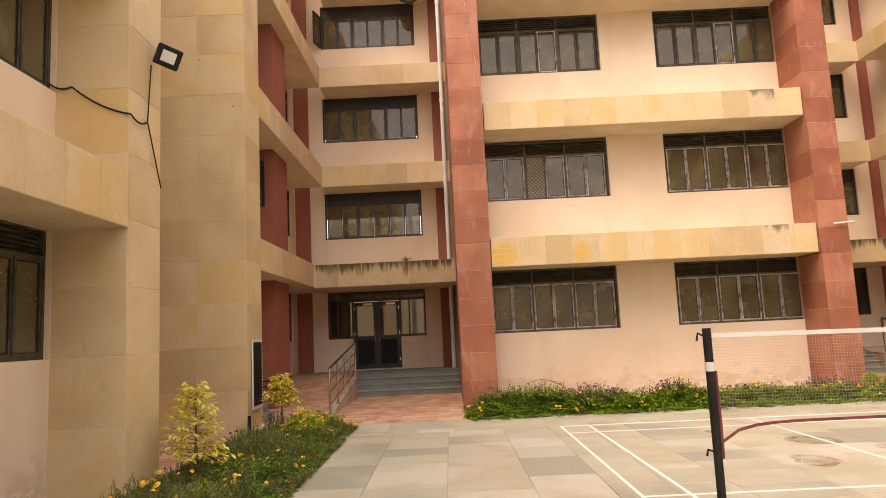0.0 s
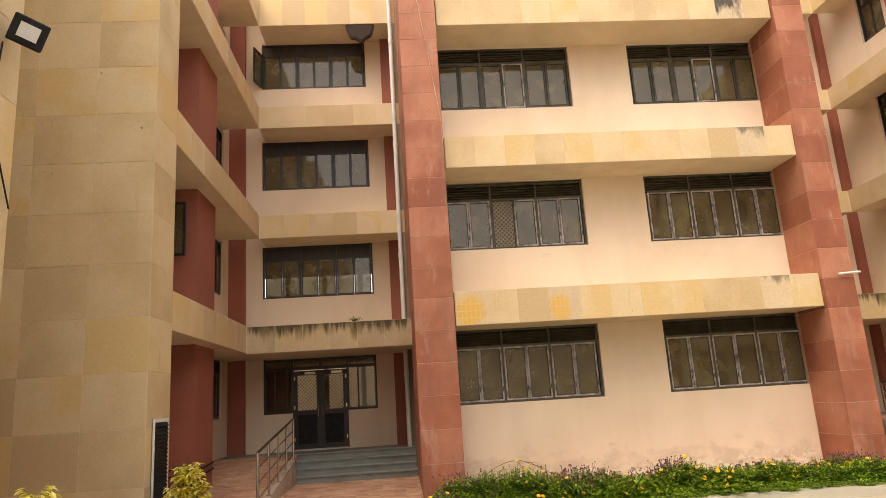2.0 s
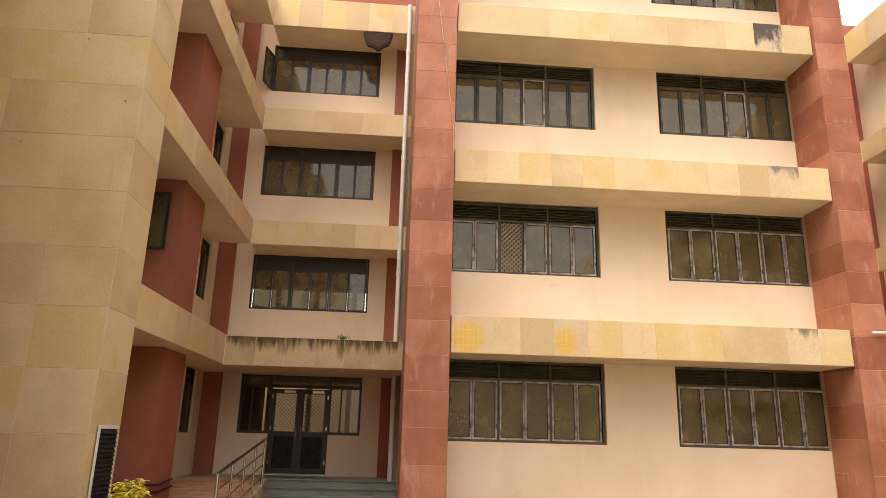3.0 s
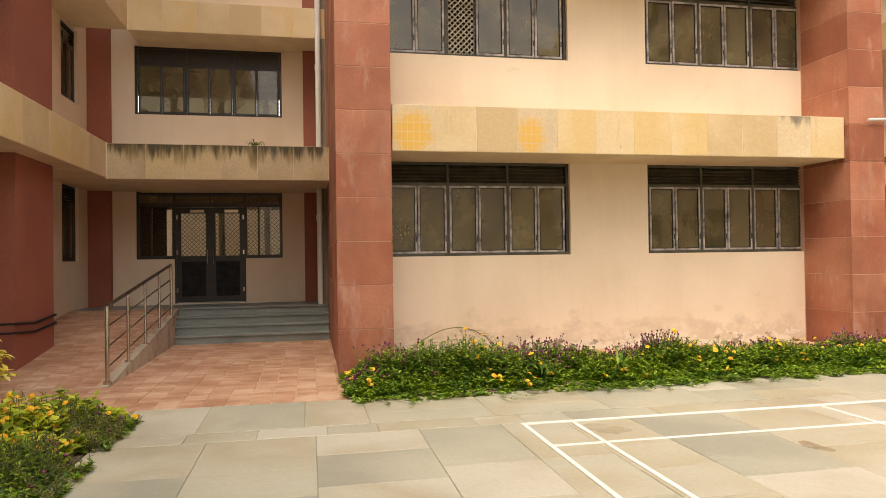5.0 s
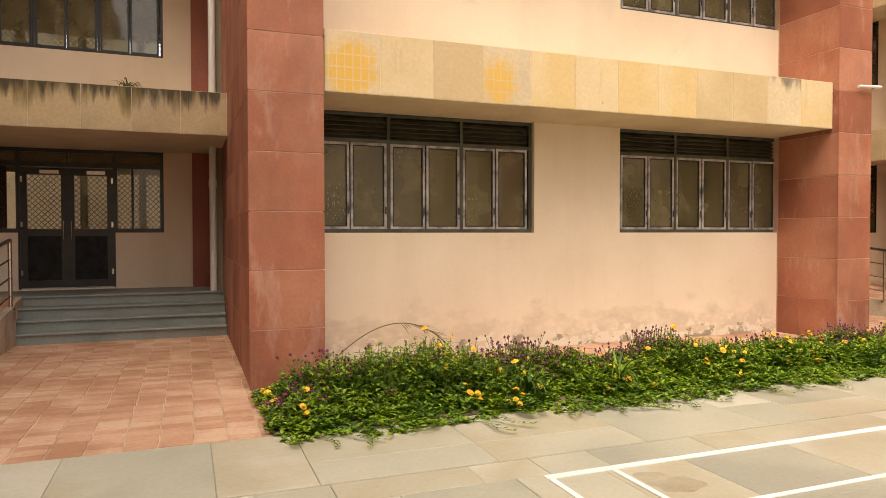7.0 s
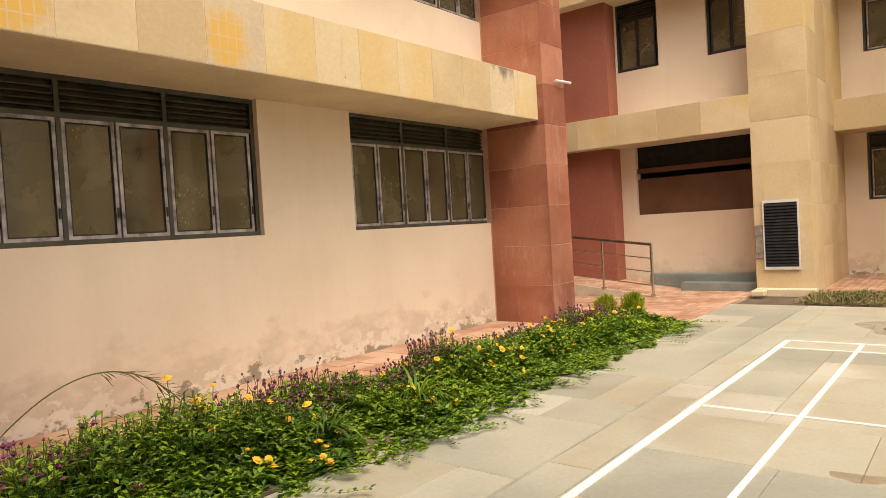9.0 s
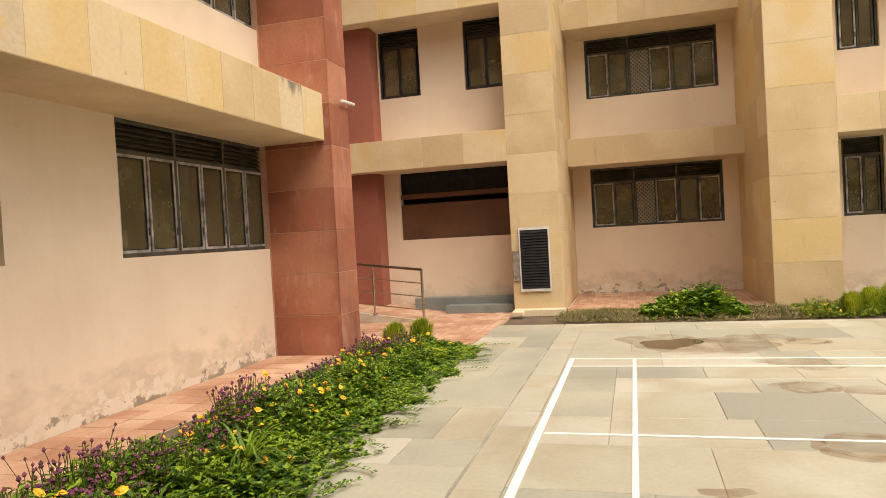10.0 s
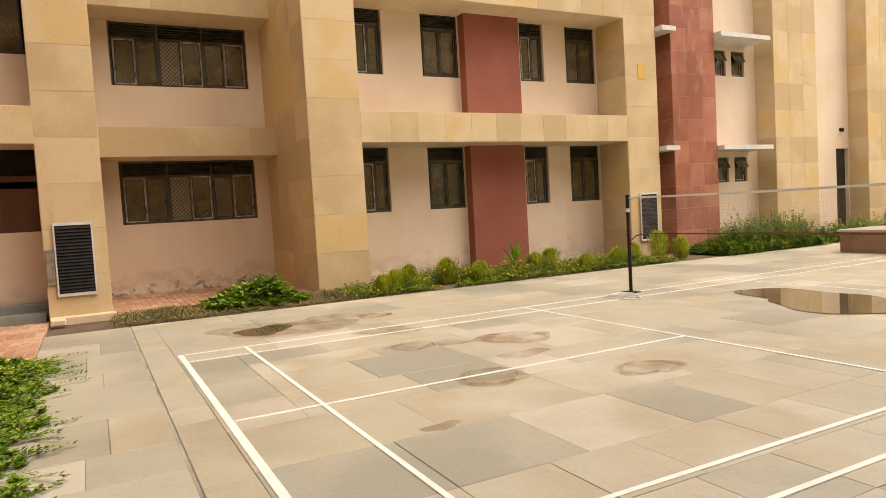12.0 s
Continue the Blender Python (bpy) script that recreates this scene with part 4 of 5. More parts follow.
def pavers():
    """Red block paving of the forecourts; rows across, laid in a running bond."""
    for MIRX in (True, False):
        fx = (lambda v: 2 * AXIS - v) if MIRX else (lambda v: v)
        area = thing("block_paving", "worn red block paving with sandy joints", "paving", kind="structure")
        xs = sorted((fx(9.1), fx(14.0)))
        part("joint_sand", box(nb(), xs[0], xs[1], 14.26, 19.8, -0.05, -0.006), PAVEJOINT, area)
        shared = {}
        rest = nb()
        n = 0
        y = 14.27
        while y < 20.6:
            x = xs[0] - random.uniform(0.0, 0.015)
            while x < xs[1]:
                a, b = max(x, xs[0]) + 0.004, min(x + 0.24, xs[1]) - 0.004
                mid = fx((a + b) / 2)
                on_ramp = mid > 12.03 and y > 15.7
                if b - a > 0.03 and (y < 19.65 or on_ramp):
                    z = (y - 15.7) * 0.12 + 0.004 if on_ramp else 0.0
                    if MIRX and n < 300 and mid < 12.0:
                        key = round(b - a, 3)
                        if key not in shared:
                            shared[key] = mesh_of("paver", box(nb(), 0, key, 0, 0.113, -0.03, 0, bevel=0.004), PAVER)
                        ob = new("paver", shared[key])
                        ob.location = (a, y, z + random.uniform(-0.002, 0.003))
                        ob.parent = area
                        n += 1
                    else:
                        dz = random.uniform(-0.002, 0.003)
                        k = 0.12 * 0.113 if on_ramp else 0
                        vs = [rest.verts.new(v) for v in ((a, y, z + dz), (b, y, z + dz), (b, y + 0.113, z + k + dz), (a, y + 0.113, z + k + dz))]
                        lo = [rest.verts.new((v.co.x, v.co.y, v.co.z - 0.02)) for v in vs]
                        rest.faces.new(vs)
                        for i in range(4):
                            rest.faces.new((lo[i], lo[(i + 1) % 4], vs[(i + 1) % 4], vs[i]))
                x += 0.24
            y += 0.125
        tagged(part("far_pavers", rest, PAVERJ, area), kind="stuff")


pavers()
path = structure("path", box(nb(), 1.36, 8.42, 15.95, 16.9, -0.05, 0.018), PAVEJOINT, "narrow red paved strip at the foot of the wall", "pavement")
path_tile = mesh_of("path_tile", box(nb(), 0.004, 0.29, 0.004, 0.308, -0.02, 0.0, bevel=0.005), PAVER)
for i in range(24):
    for j in range(3):
        tile = new("path_tile", path_tile)
        tile.location = (1.37 + i * 0.293, 15.96 + j * 0.313, 0.03 + random.uniform(-0.003, 0.004))
        tile.parent = path
for MIR in (False, True):
    structure("bed_soil", mbox(nb(), 11.3, 16.45, -30, 13.3, -0.05, -0.005), SOIL, "planting bed soil along the wing", "ground")
MIR = False
structure("bed_soil", box(nb(), 0.6, 9.24, 14.26, 15.95, -0.05, 0.015), SOIL, "planting bed soil before the north block", "ground")

for MIR in (False, True):
    yard = structure("bay_paving", mbox(nb(), 13.0, 16.46, 9.61, 13.29, -0.05, 0.0), PAVEJOINT, "red block paving in the set-back bay", "pavement")
    bm = nb()
    for i in range(14):
        for j in range(29):
            mbox(bm, 13.01 + i * 0.245, 13.245 + i * 0.245, 9.63 + j * 0.125, 9.745 + j * 0.125, -0.02, 0.012)
    tagged(part("paver", bm, PAVERJ, yard), kind="stuff")
    structure("kerb", mbox(nb(), 12.72, 12.955, 13.25, 14.24, -0.05, 0.09, bevel=0.012), SANDCORE, "low cement kerb round the pillar's foot", "kerb")
MIR = False

# ---- court lines ----
def court():
    c = thing("court_markings", "white painted badminton court lines on the slabs", "court lines", kind="structure")
    y0, y1, net = 12.77, -1.07, 5.85
    for a, b, y, t in ((2.08, 8.24, y0, 0.06), (2.08, 8.24, 12.03, 0.04), (2.08, 8.24, 8.0, 0.04), (2.08, 8.24, 3.7, 0.04), (2.08, 8.24, -0.33, 0.04), (2.08, 8.24, y1, 0.05)):
        part("line", box(nb(), a, b, y - t, y, -0.001, 0.005), WHITE, c)
    for x in (2.08, 2.54, 7.74, 8.2):
        part("line", box(nb(), x, x + 0.04, y1, y0 - 0.071, -0.001, 0.006), WHITE, c)
    for a, b in ((8.0, y0 - 0.071), (y1, 3.66)):
        part("line", box(nb(), 5.14, 5.18, a, b, -0.001, 0.006), WHITE, c)


court()


def net():
    first = None
    for x in (2.05, 8.24):
        p = thing("net_post", "black steel badminton post with wrapped cord and tape", "net post", group="net posts")
        first = p if x < 5 else first
        part("pole", tube(nb(), (x, 5.85, 0), (x, 5.85, 1.58), 0.028, 14), BLACK, p)
        part("base_plate", box(nb(), x - 0.12, x + 0.12, 5.75, 5.95, -0.002, 0.012, bevel=0.003), BLACK, p)
        part("tape_wrap", tube(nb(), (x, 5.85, 1.3), (x, 5.85, 1.36), 0.033, 14), PIPE, p)
        part("hook", path_tube(nb(), [(x, 5.85, 1.52), (x - 0.06, 5.85, 1.55), (x - 0.07, 5.85, 1.5)], 0.008), BLACK, p)
        part("hook", path_tube(nb(), [(x, 5.85, 0.78), (x - 0.06, 5.85, 0.8), (x - 0.07, 5.85, 0.76)], 0.008), BLACK, p)
    for x in (2.083, 8.207):
        part("side_cord", path_tube(nb(), [(x, 5.85, 0.74), (x + 0.004, 5.85, 1.0), (x, 5.85, 1.3)], 0.012), MAROON, p if x > 5 else first, "maroon cord lashing")
    n = thing("badminton_net", "pale sagging badminton net with white top tape", "net")
    sag = lambda x, z: z - 0.025 * math.sin(math.pi * (x - 2.14) / 6.08)
    low = lambda x: 0.95 - 0.12 * (math.exp(-(x - 2.08) / 0.12) + math.exp(-(8.2 - x) / 0.12))
    verts, faces = [], []

    def string(a, b, r):
        i = len(verts)
        d = (Vector(b) - Vector(a)).normalized()
        o = Vector((d.z, 0, -d.x)) * r
        for p in (a, b):
            verts.extend([tuple(Vector(p) + o), tuple(Vector(p) - o)])
        faces.append((i, i + 1, i + 3, i + 2))
    xs = [2.08 + i * 0.02 for i in range(307)]
    for x in xs:
        string((x, 5.85, low(x)), (x, 5.85, sag(x, 1.52)), 0.0005)
    for j in range(28):
        z = 0.97 + j * 0.02
        for x, x2 in zip(xs[::18], xs[18::18]):
            string((x, 5.85, sag(x, z)), (x2, 5.85, sag(x2, z)), 0.0005)
    me = bpy.data.meshes.new("string_mesh")
    me.from_pydata(verts, [], faces)
    me.materials.append(NETSTR)
    tagged(part("string_mesh", me, None, n), kind="stuff")
    for name, z, h, m in (("top_tape", 1.515, 0.03, PIPE), ("bottom_cord", 0.8, 0.018, MAROON)):
        bm = nb()
        for x, x2 in zip(xs[::6], xs[6::6]):
            vs = [bm.verts.new((a, 5.85 + o, (sag(a, z) if z > 1 else low(a)) + q)) for a in (x, x2) for o in (-0.006, 0.006) for q in (0, h)]
            for f in ((0, 1, 5, 4), (2, 6, 7, 3), (1, 3, 7, 5), (0, 4, 6, 2)):
                bm.faces.new([vs[i] for i in f])
        bmesh.ops.remove_doubles(bm, verts=bm.verts, dist=1e-4)
        part(name, bm, m, n)


net()

# ---- puddles and stains ----
def blob(name, x, y, rx, ry, z, mat, label, seed):
    rng = random.Random(seed)
    bm = nb()
    ph = [rng.uniform(0, 6.28) for _ in range(4)]
    pts = []
    for i in range(40):
        a = i * math.tau / 40
        r = 1 + 0.22 * math.sin(2 * a + ph[0]) + 0.14 * math.sin(3 * a + ph[1]) + 0.07 * math.sin(7 * a + ph[2])
        pts.append(bm.verts.new((x + rx * r * math.cos(a), y + ry * r * math.sin(a), z)))
    bm.faces.new(pts)
    return structure(name, bm, mat, label, "puddle" if "puddle" in name else "stain")


blob("stain", 9.2, 11.3, 0.75, 0.85, 0.0025, STAIN, "brown dried rim around a small puddle", 2)
blob("puddle", 9.25, 11.55, 0.42, 0.33, 0.0045, WATER, "shallow brown puddle on the slabs", 5)
blob("puddle", 5.6, 4.9, 1.2, 0.8, 0.0075, WATER, "wide shallow puddle reflecting the building", 9)


def tide_mark(x, y, rx, ry, seed):
    """The darker rim that a dried puddle leaves."""
    rng = random.Random(seed)
    bm, ph = nb(), [rng.uniform(0, 6.28) for _ in range(3)]
    rows = []
    for k in (0.72, 1.0):
        rows.append([])
        for i in range(40):
            a = i * math.tau / 40
            r = k * (1 + 0.12 * math.sin(2 * a + ph[0]) + 0.08 * math.sin(3 * a + ph[1]) + (0.05 + 0.08 * (1 - k)) * math.sin(7 * a + ph[2]))
            rows[-1].append(bm.verts.new((x + rx * r * math.cos(a), y + ry * r * math.sin(a), 0.0038)))
    for i in range(40):
        bm.faces.new((rows[0][i], rows[1][i], rows[1][(i + 1) % 40], rows[0][(i + 1) % 40]))
    structure("tide_mark", bm, STAIN, "brown tide mark of a dried puddle", "stain")


for i, (x, y, rx, ry, rim) in enumerate(((6.8, 10.46, 0.25, 0.3, True), (7.95, 10.25, 0.35, 0.6, False), (6.66, 9.9, 0.2, 0.4, False), (6.42, 9.35, 0.4, 0.45, True), (5.63, 9.75, 0.2, 0.3, False),
                                         (5.06, 10.49, 0.3, 0.42, True), (4.42, 9.25, 0.3, 0.34, True), (4.09, 11.5, 0.1, 0.16, False), (9.31, 9.91, 0.25, 0.3, True), (2.75, 12.4, 0.2, 0.2, False), (9.6, 10.6, 0.4, 0.7, False))):
    blob("stain", x, y, rx * 0.85, ry * 0.85, 0.0025, STAIN, "faint brown stain on the slabs", 20 + i)
    if rim:
        tide_mark(x, y, rx * 0.9, ry * 0.9, 40 + i)
pl = thing("stone_plinth", "low brown stone-faced plinth at the court's edge", "plinth")
part("body", box(nb(), 5.4, 9.55, -3.2, -1.8, -0.01, 0.48, bevel=0.01), material("brown_stone", [(0.20, 0.12, 0.06), (0.3, 0.19, 0.1)], 2, 0.7, 0.1, streak=0.0), pl)
part("top_slab", box(nb(), 5.36, 9.59, -3.24, -1.76, 0.48, 0.53, bevel=0.008), KOTAJ, pl)

# ---- plants ----
def leaf_mesh(name, items, mat):
    """One mesh of folded leaves; items: place, length, width, heading, droop."""
    verts, faces = [], []
    for p, l, w, h, dr in items:
        i = len(verts)
        c, s = math.cos(h), math.sin(h)
        f = Vector((c * math.cos(dr), s * math.cos(dr), math.sin(dr)))
        r = Vector((-s, c, 0))
        u = Vector((-c * math.sin(dr), -s * math.sin(dr), math.cos(dr)))
        p = Vector(p)
        a, b = p + f * l * 0.5 + r * w * 0.5 + u * w * 0.18, p + f * l * 0.5 - r * w * 0.5 + u * w * 0.18
        verts.extend([tuple(p), tuple(a), tuple(p + f * l), tuple(b)])
        faces.extend([(i, i + 2, i + 1), (i, i + 3, i + 2)])
    me = bpy.data.meshes.new(name)
    me.from_pydata(verts, [], faces)
    me.materials.append(mat)
    return me


def stalk_mesh(name, items, mat, r=0.003):
    verts, faces = [], []
    for a, b in items:
        i = len(verts)
        a, b = Vector(a), Vector(b)
        for p in (a, b):
            for k in range(3):
                verts.append((p.x + r * math.cos(k * 2.094), p.y + r * math.sin(k * 2.094), p.z))
        for k in range(3):
            faces.append((i + k, i + (k + 1) % 3, i + 3 + (k + 1) % 3, i + 3 + k))
    me = bpy.data.meshes.new(name)
    me.from_pydata(verts, [], faces)
    me.materials.append(mat)
    return me


def bloom_mesh(name, pts, size, mat, ball=False):
    """Small flower heads: two rings of rounded petals over a raised middle, or a faceted ball."""
    verts, faces = [], []
    rng = random.Random(len(pts))
    for p in pts:
        p = Vector(p)
        r = size * rng.uniform(0.65, 1.15)
        if ball:
            i = len(verts)
            verts.extend([tuple(p + Vector(v) * r) for v in ((1, 0, 0), (-1, 0, 0), (0, 1, 0), (0, -1, 0), (0, 0, 1.1), (0, 0, -1))])
            faces.extend([tuple(i + k for k in q) for q in ((0, 2, 4), (2, 1, 4), (1, 3, 4), (3, 0, 4), (2, 0, 5), (1, 2, 5), (3, 1, 5), (0, 3, 5))])
            continue
        tilt = Euler((rng.uniform(-0.2, 1.1), rng.uniform(-0.6, 0.6), rng.uniform(-0.5, 0.5))).to_matrix()
        for reach, lift, top in ((1.0, 0.0, 0.3), (0.6, 0.28, 0.62)):
            i = len(verts)
            verts.append(tuple(p + tilt @ Vector((0, 0, top * r))))
            for k in range(16):
                q = r * reach * (1 if k % 2 else 0.86)
                verts.append(tuple(p + tilt @ Vector((q * math.cos(k * math.tau / 16), q * math.sin(k * math.tau / 16), lift * r))))
            faces.extend([(i, i + 1 + k, i + 1 + (k + 1) % 16) for k in range(16)])
    me = bpy.data.meshes.new(name)
    me.from_pydata(verts, [], faces)
    me.materials.append(mat)
    return me


def bed(label, x0, x1, y0, y1, height, n, yellow, purple, seed, leaf=0.06, slim=0.5, mat=None, spill=0.12, trails=0, gaps=0.0, bush=14, head=0.034, rich=False):
    """A bed of leafy sprigs in mounds; yellow and purple: the share of sprigs that bear a bloom. trails: runners over the south edge."""
    rng = random.Random(seed)
    ob = thing("flower_bed", label, "plants", kind="stuff")
    items, ys, ps, st = [], [], [], []
    for _ in range(n):
        x = rng.uniform(x0 - spill, x1 + spill)
        wob = 0.3 * noise.noise(Vector((x * 1.7, seed, 0))) + 0.14 * noise.noise(Vector((x * 5, seed, 3)))
        y = rng.uniform(y0 - spill + wob, y1 + spill)
        clump = noise.noise(Vector((x * 1.1, y * 1.3, seed)))
        if gaps and noise.noise(Vector((x * 1.4, y * 1.4, seed + 40))) < gaps - 0.6:
            continue
        e = min(x - x0 + spill, x1 - x + spill, y - y0 + spill - wob, y1 - y + spill)
        h = height * max(0.2, 0.7 + 0.7 * clump) * min(1, max(0.28, e * 2.6)) * rng.uniform(0.6, 1.08)
        foot = Vector((x, y, 0.0))
        lean = Vector((rng.gauss(0, 0.2), rng.gauss(-0.02, 0.18), 1)) * h
        purp = noise.noise(Vector((x * 0.8, y * 0.8, seed + 7))) > 0.02 or rich
        bears = rng.random()
        yel = noise.noise(Vector((x * 0.9, y * 0.9, seed + 19))) > 0.0
        bloom = 2 if purp and y > y0 + 0.25 * (y1 - y0) and bears < purple else 1 if yel and bears > 1 - yellow else 0
        if bloom:
            lean *= 1.18 if bloom == 2 else 1.1
        tip = foot + lean
        st.append((tuple(foot), tuple(tip)))
        turn = rng.uniform(0, 6.28)
        for k in range(bush):
            t = 0.12 + 0.88 * ((k + rng.random()) / bush) ** 0.8
            if bloom == 2 and t > 0.72:
                break
            size = leaf * rng.uniform(0.6, 1.3) * (1.15 - 0.45 * t)
            turn += 2.4
            items.append((foot.lerp(tip, t), size, size * slim * rng.uniform(0.8, 1.2), turn + rng.uniform(-0.3, 0.3), rng.uniform(-0.35, 0.75)))
        if bloom == 1:
            ys.append(tuple(tip))
        elif bloom == 2:
            ps.append(tuple(tip))
            if rng.random() < 0.5:
                q = tip + Vector((rng.gauss(0, 0.04), rng.gauss(0, 0.04), rng.uniform(-0.08, 0.02)))
                ps.append(tuple(q))
                st.append((tuple(foot.lerp(tip, 0.6)), tuple(q)))
    for _ in range(trails):
        x = rng.uniform(x0, x1)
        wob = 0.3 * noise.noise(Vector((x * 1.7, seed, 0)))
        p, a = Vector((x, y0 - spill + wob + 0.1, 0.02)), rng.gauss(-1.57, 0.6)
        for k in range(rng.randint(5, 12)):
            q = p + Vector((0.045 * math.cos(a), 0.045 * math.sin(a), rng.uniform(-0.006, 0.008)))
            q.z = max(0.012, q.z)
            st.append((tuple(p), tuple(q)))
            for side in (-1, 1):
                items.append((q, leaf * rng.uniform(0.6, 1.0), leaf * 0.5, a + side * rng.uniform(0.5, 1.2), rng.uniform(0.0, 0.5)))
            p = q
            a += rng.gauss(0, 0.25)
    tagged(part("leaves", leaf_mesh("leaves", items, mat or LEAF), None, ob), kind="stuff")
    if ys:
        tagged(part("yellow_blooms", bloom_mesh("yellow_blooms", ys, head, YELLOW), None, ob, "bright yellow daisy-like blooms"), kind="stuff")
    if ps:
        tagged(part("purple_blooms", bloom_mesh("purple_blooms", ps, 0.0165, PURPLE, True), None, ob, "small purple globe flower heads"), kind="stuff")
    tagged(part("stalks", stalk_mesh("stalks", st, STALK), None, ob), kind="stuff")
    return ob


bed("dense green flower bed with yellow blooms and purple globe heads", 0.75, 9.0, 14.5, 15.45, 0.46, 5800, 0.06, 0.6, 4, leaf=0.075, slim=0.55, spill=0.16, trails=90, bush=15)
bed("clump of purple globe flowers at the pillar's foot", 0.7, 1.75, 14.4, 15.2, 0.46, 420, 0.0, 0.75, 6, leaf=0.06, bush=12, rich=True)
bed("low creeping weeds spilling over the slab edge", 0.75, 9.1, 14.16, 14.5, 0.14, 1400, 0.0, 0, 5, leaf=0.052, slim=0.7, spill=0.1, trails=50, bush=9)
bed("weedy flower bed with pale grass beside the west wing", -3.1, -1.5, 6.0, 13.6, 0.42, 4600, 0.02, 0.05, 11, leaf=0.05, slim=0.28, mat=OLIVE, gaps=0.38, bush=16)
bed("green weeds among the grass of the west bed", -2.7, -1.5, 6.0, 13.6, 0.34, 2200, 0.03, 0.0, 15, leaf=0.06, gaps=0.3, bush=12)
bed("broad-leaved marigold clump at the end of the bed", -2.5, -1.75, 12.3, 13.95, 0.5, 520, 0.3, 0, 12, leaf=0.11, slim=0.75, mat=FEATHER, bush=10)
bed("low weeds and dry grass before the bay", 11.45, 12.9, 9.4, 13.2, 0.16, 1900, 0, 0, 21, leaf=0.09, slim=0.16, mat=DRY, bush=9)
bed("leafy weeds growing at the bay", 11.75, 12.7, 10.3, 11.7, 0.62, 420, 0, 0, 22, leaf=0.13, slim=0.7, bush=16)
bed("green planting strip along the wing with yellow blooms", 11.5, 12.6, 1.6, 9.3, 0.44, 3000, 0.3, 0, 23, leaf=0.07, slim=0.4, mat=MEADOW, gaps=0.12, bush=13, head=0.022)
bed("tall leafy shrubs beyond the pillar", 11.3, 12.6, -4.0, -0.2, 1.05, 1300, 0.08, 0.05, 24, leaf=0.085, bush=26, head=0.026)
bed("green planting strip further along the wing", 11.5, 12.4, -16, -4.6, 0.75, 1400, 0.06, 0, 25, leaf=0.1, bush=20)


def feather_bush(x, y, h, seed):
    """An upright feathery summer cypress."""
    rng = random.Random(seed)
    ob = thing("feathery_bush", "upright feathery lime-green bush", "bush", (x, y, 0), "feathery bushes")
    part("trunk", tube(nb(), (0, 0, -0.02), (0, 0, h * 0.5), 0.015, 6, 0.006), STALK, ob)
    items = []
    for _ in range(2400):
        a, t = rng.uniform(0, 6.28), rng.random()
        r = 0.17 * (0.75 + 0.5 * t) * (1 - t ** 4) ** 0.5 * rng.random() ** 0.5 * (h / 0.5) ** 0.7 * (1 + 0.25 * math.sin(3 * a + seed))
        items.append(((r * math.cos(a), r * math.sin(a), t * h * 0.85), rng.uniform(0.05, 0.14), 0.011, a + rng.uniform(-0.8, 0.8), rng.uniform(0.7, 1.5)))
    part("crown", leaf_mesh("crown", items, FEATHER), None, ob)


for i, y in enumerate((8.75, 8.45, 8.1, 7.2, 6.7, 6.55, 5.1, 4.6, 3.9, 2.9, 2.3, 1.35, 1.0)):
    feather_bush(11.68 + 0.13 * (i % 4), y, 0.34 + 0.07 * ((i * 5) % 4) + (0.22 if y < 2 else 0), 50 + i)
feather_bush(9.0, 14.9, 0.42, 70)
feather_bush(8.75, 15.2, 0.4, 71)


def lime_shrub(x, y, h, seed, bare):
    """A golden shrub in leaf from the height bare upward, its sprays drooping."""
    rng = random.Random(seed)
    ob = thing("golden_shrub", "golden-leaved young shrub on thin stems", "shrub", (x, y, 0), "golden shrubs")
    bm, items = nb(), []
    for k in range(3):
        tube(bm, (0.03 * math.cos(k * 2.1), 0.03 * math.sin(k * 2.1), -0.02), (0.01 * k, 0.02 - 0.02 * k, h * (0.9 - 0.15 * k)), 0.011, 5, 0.005)
    for b in range(60):
        t = (b + rng.random()) / 60
        z = bare + (h - bare) * t * 0.92
        a = b * 2.4
        reach = (0.36 if bare < 0.3 else 0.27) * (1.05 - t) ** 0.7 * rng.uniform(0.7, 1.1) + 0.05
        root, tip = Vector((0, 0, z)), Vector((reach * math.cos(a), reach * math.sin(a), z + 0.13 * rng.uniform(0.2, 1)))
        tube(bm, root, tip, 0.004, 4, 0.002)
        for i in range(15):
            u = 0.25 + 0.75 * i / 14
            p = root.lerp(tip, u) + Vector((rng.gauss(0, 0.012), rng.gauss(0, 0.012), 0.01))
            items.append((p, rng.uniform(0.075, 0.12), rng.uniform(0.032, 0.05), a + (1 if i % 2 else -1) * rng.uniform(0.5, 1.2), rng.uniform(-0.7, 0.1)))
    part("branches", bm, STALK, ob)
    part("crown", leaf_mesh("crown", items, LIME), None, ob)


lime_shrub(-2.72, 9.5, 1.18, 5, 0.2)
lime_shrub(-2.62, 13.2, 1.0, 6, 0.5)

# ---- fittings ----
MIR = False
fl = thing("floodlight", "black square floodlight on a bracket at the pillar edge", "floodlight")
FM = pose(-3.02, 9.42, 5.22, 0, 0, 38) @ pose(0, 0, 0, 22, 14)
bm = box(nb(), -0.15, 0.15, -0.04, 0.04, -0.13, 0.13, bevel=0.012)
bm.transform(FM)
housing = part("housing", bm, BLACK, fl)
for i in range(7):
    bm = box(nb(), -0.13 + i * 0.04, -0.12 + i * 0.04, 0.04, 0.075, -0.11, 0.11)
    bm.transform(FM)
    part("fin", bm, BLACK, housing)
bm = box(nb(), -0.085, 0.085, -0.047, -0.041, -0.07, 0.07)
bm.transform(FM)
part("lens", bm, PIPE, fl, "pale reflector glass")
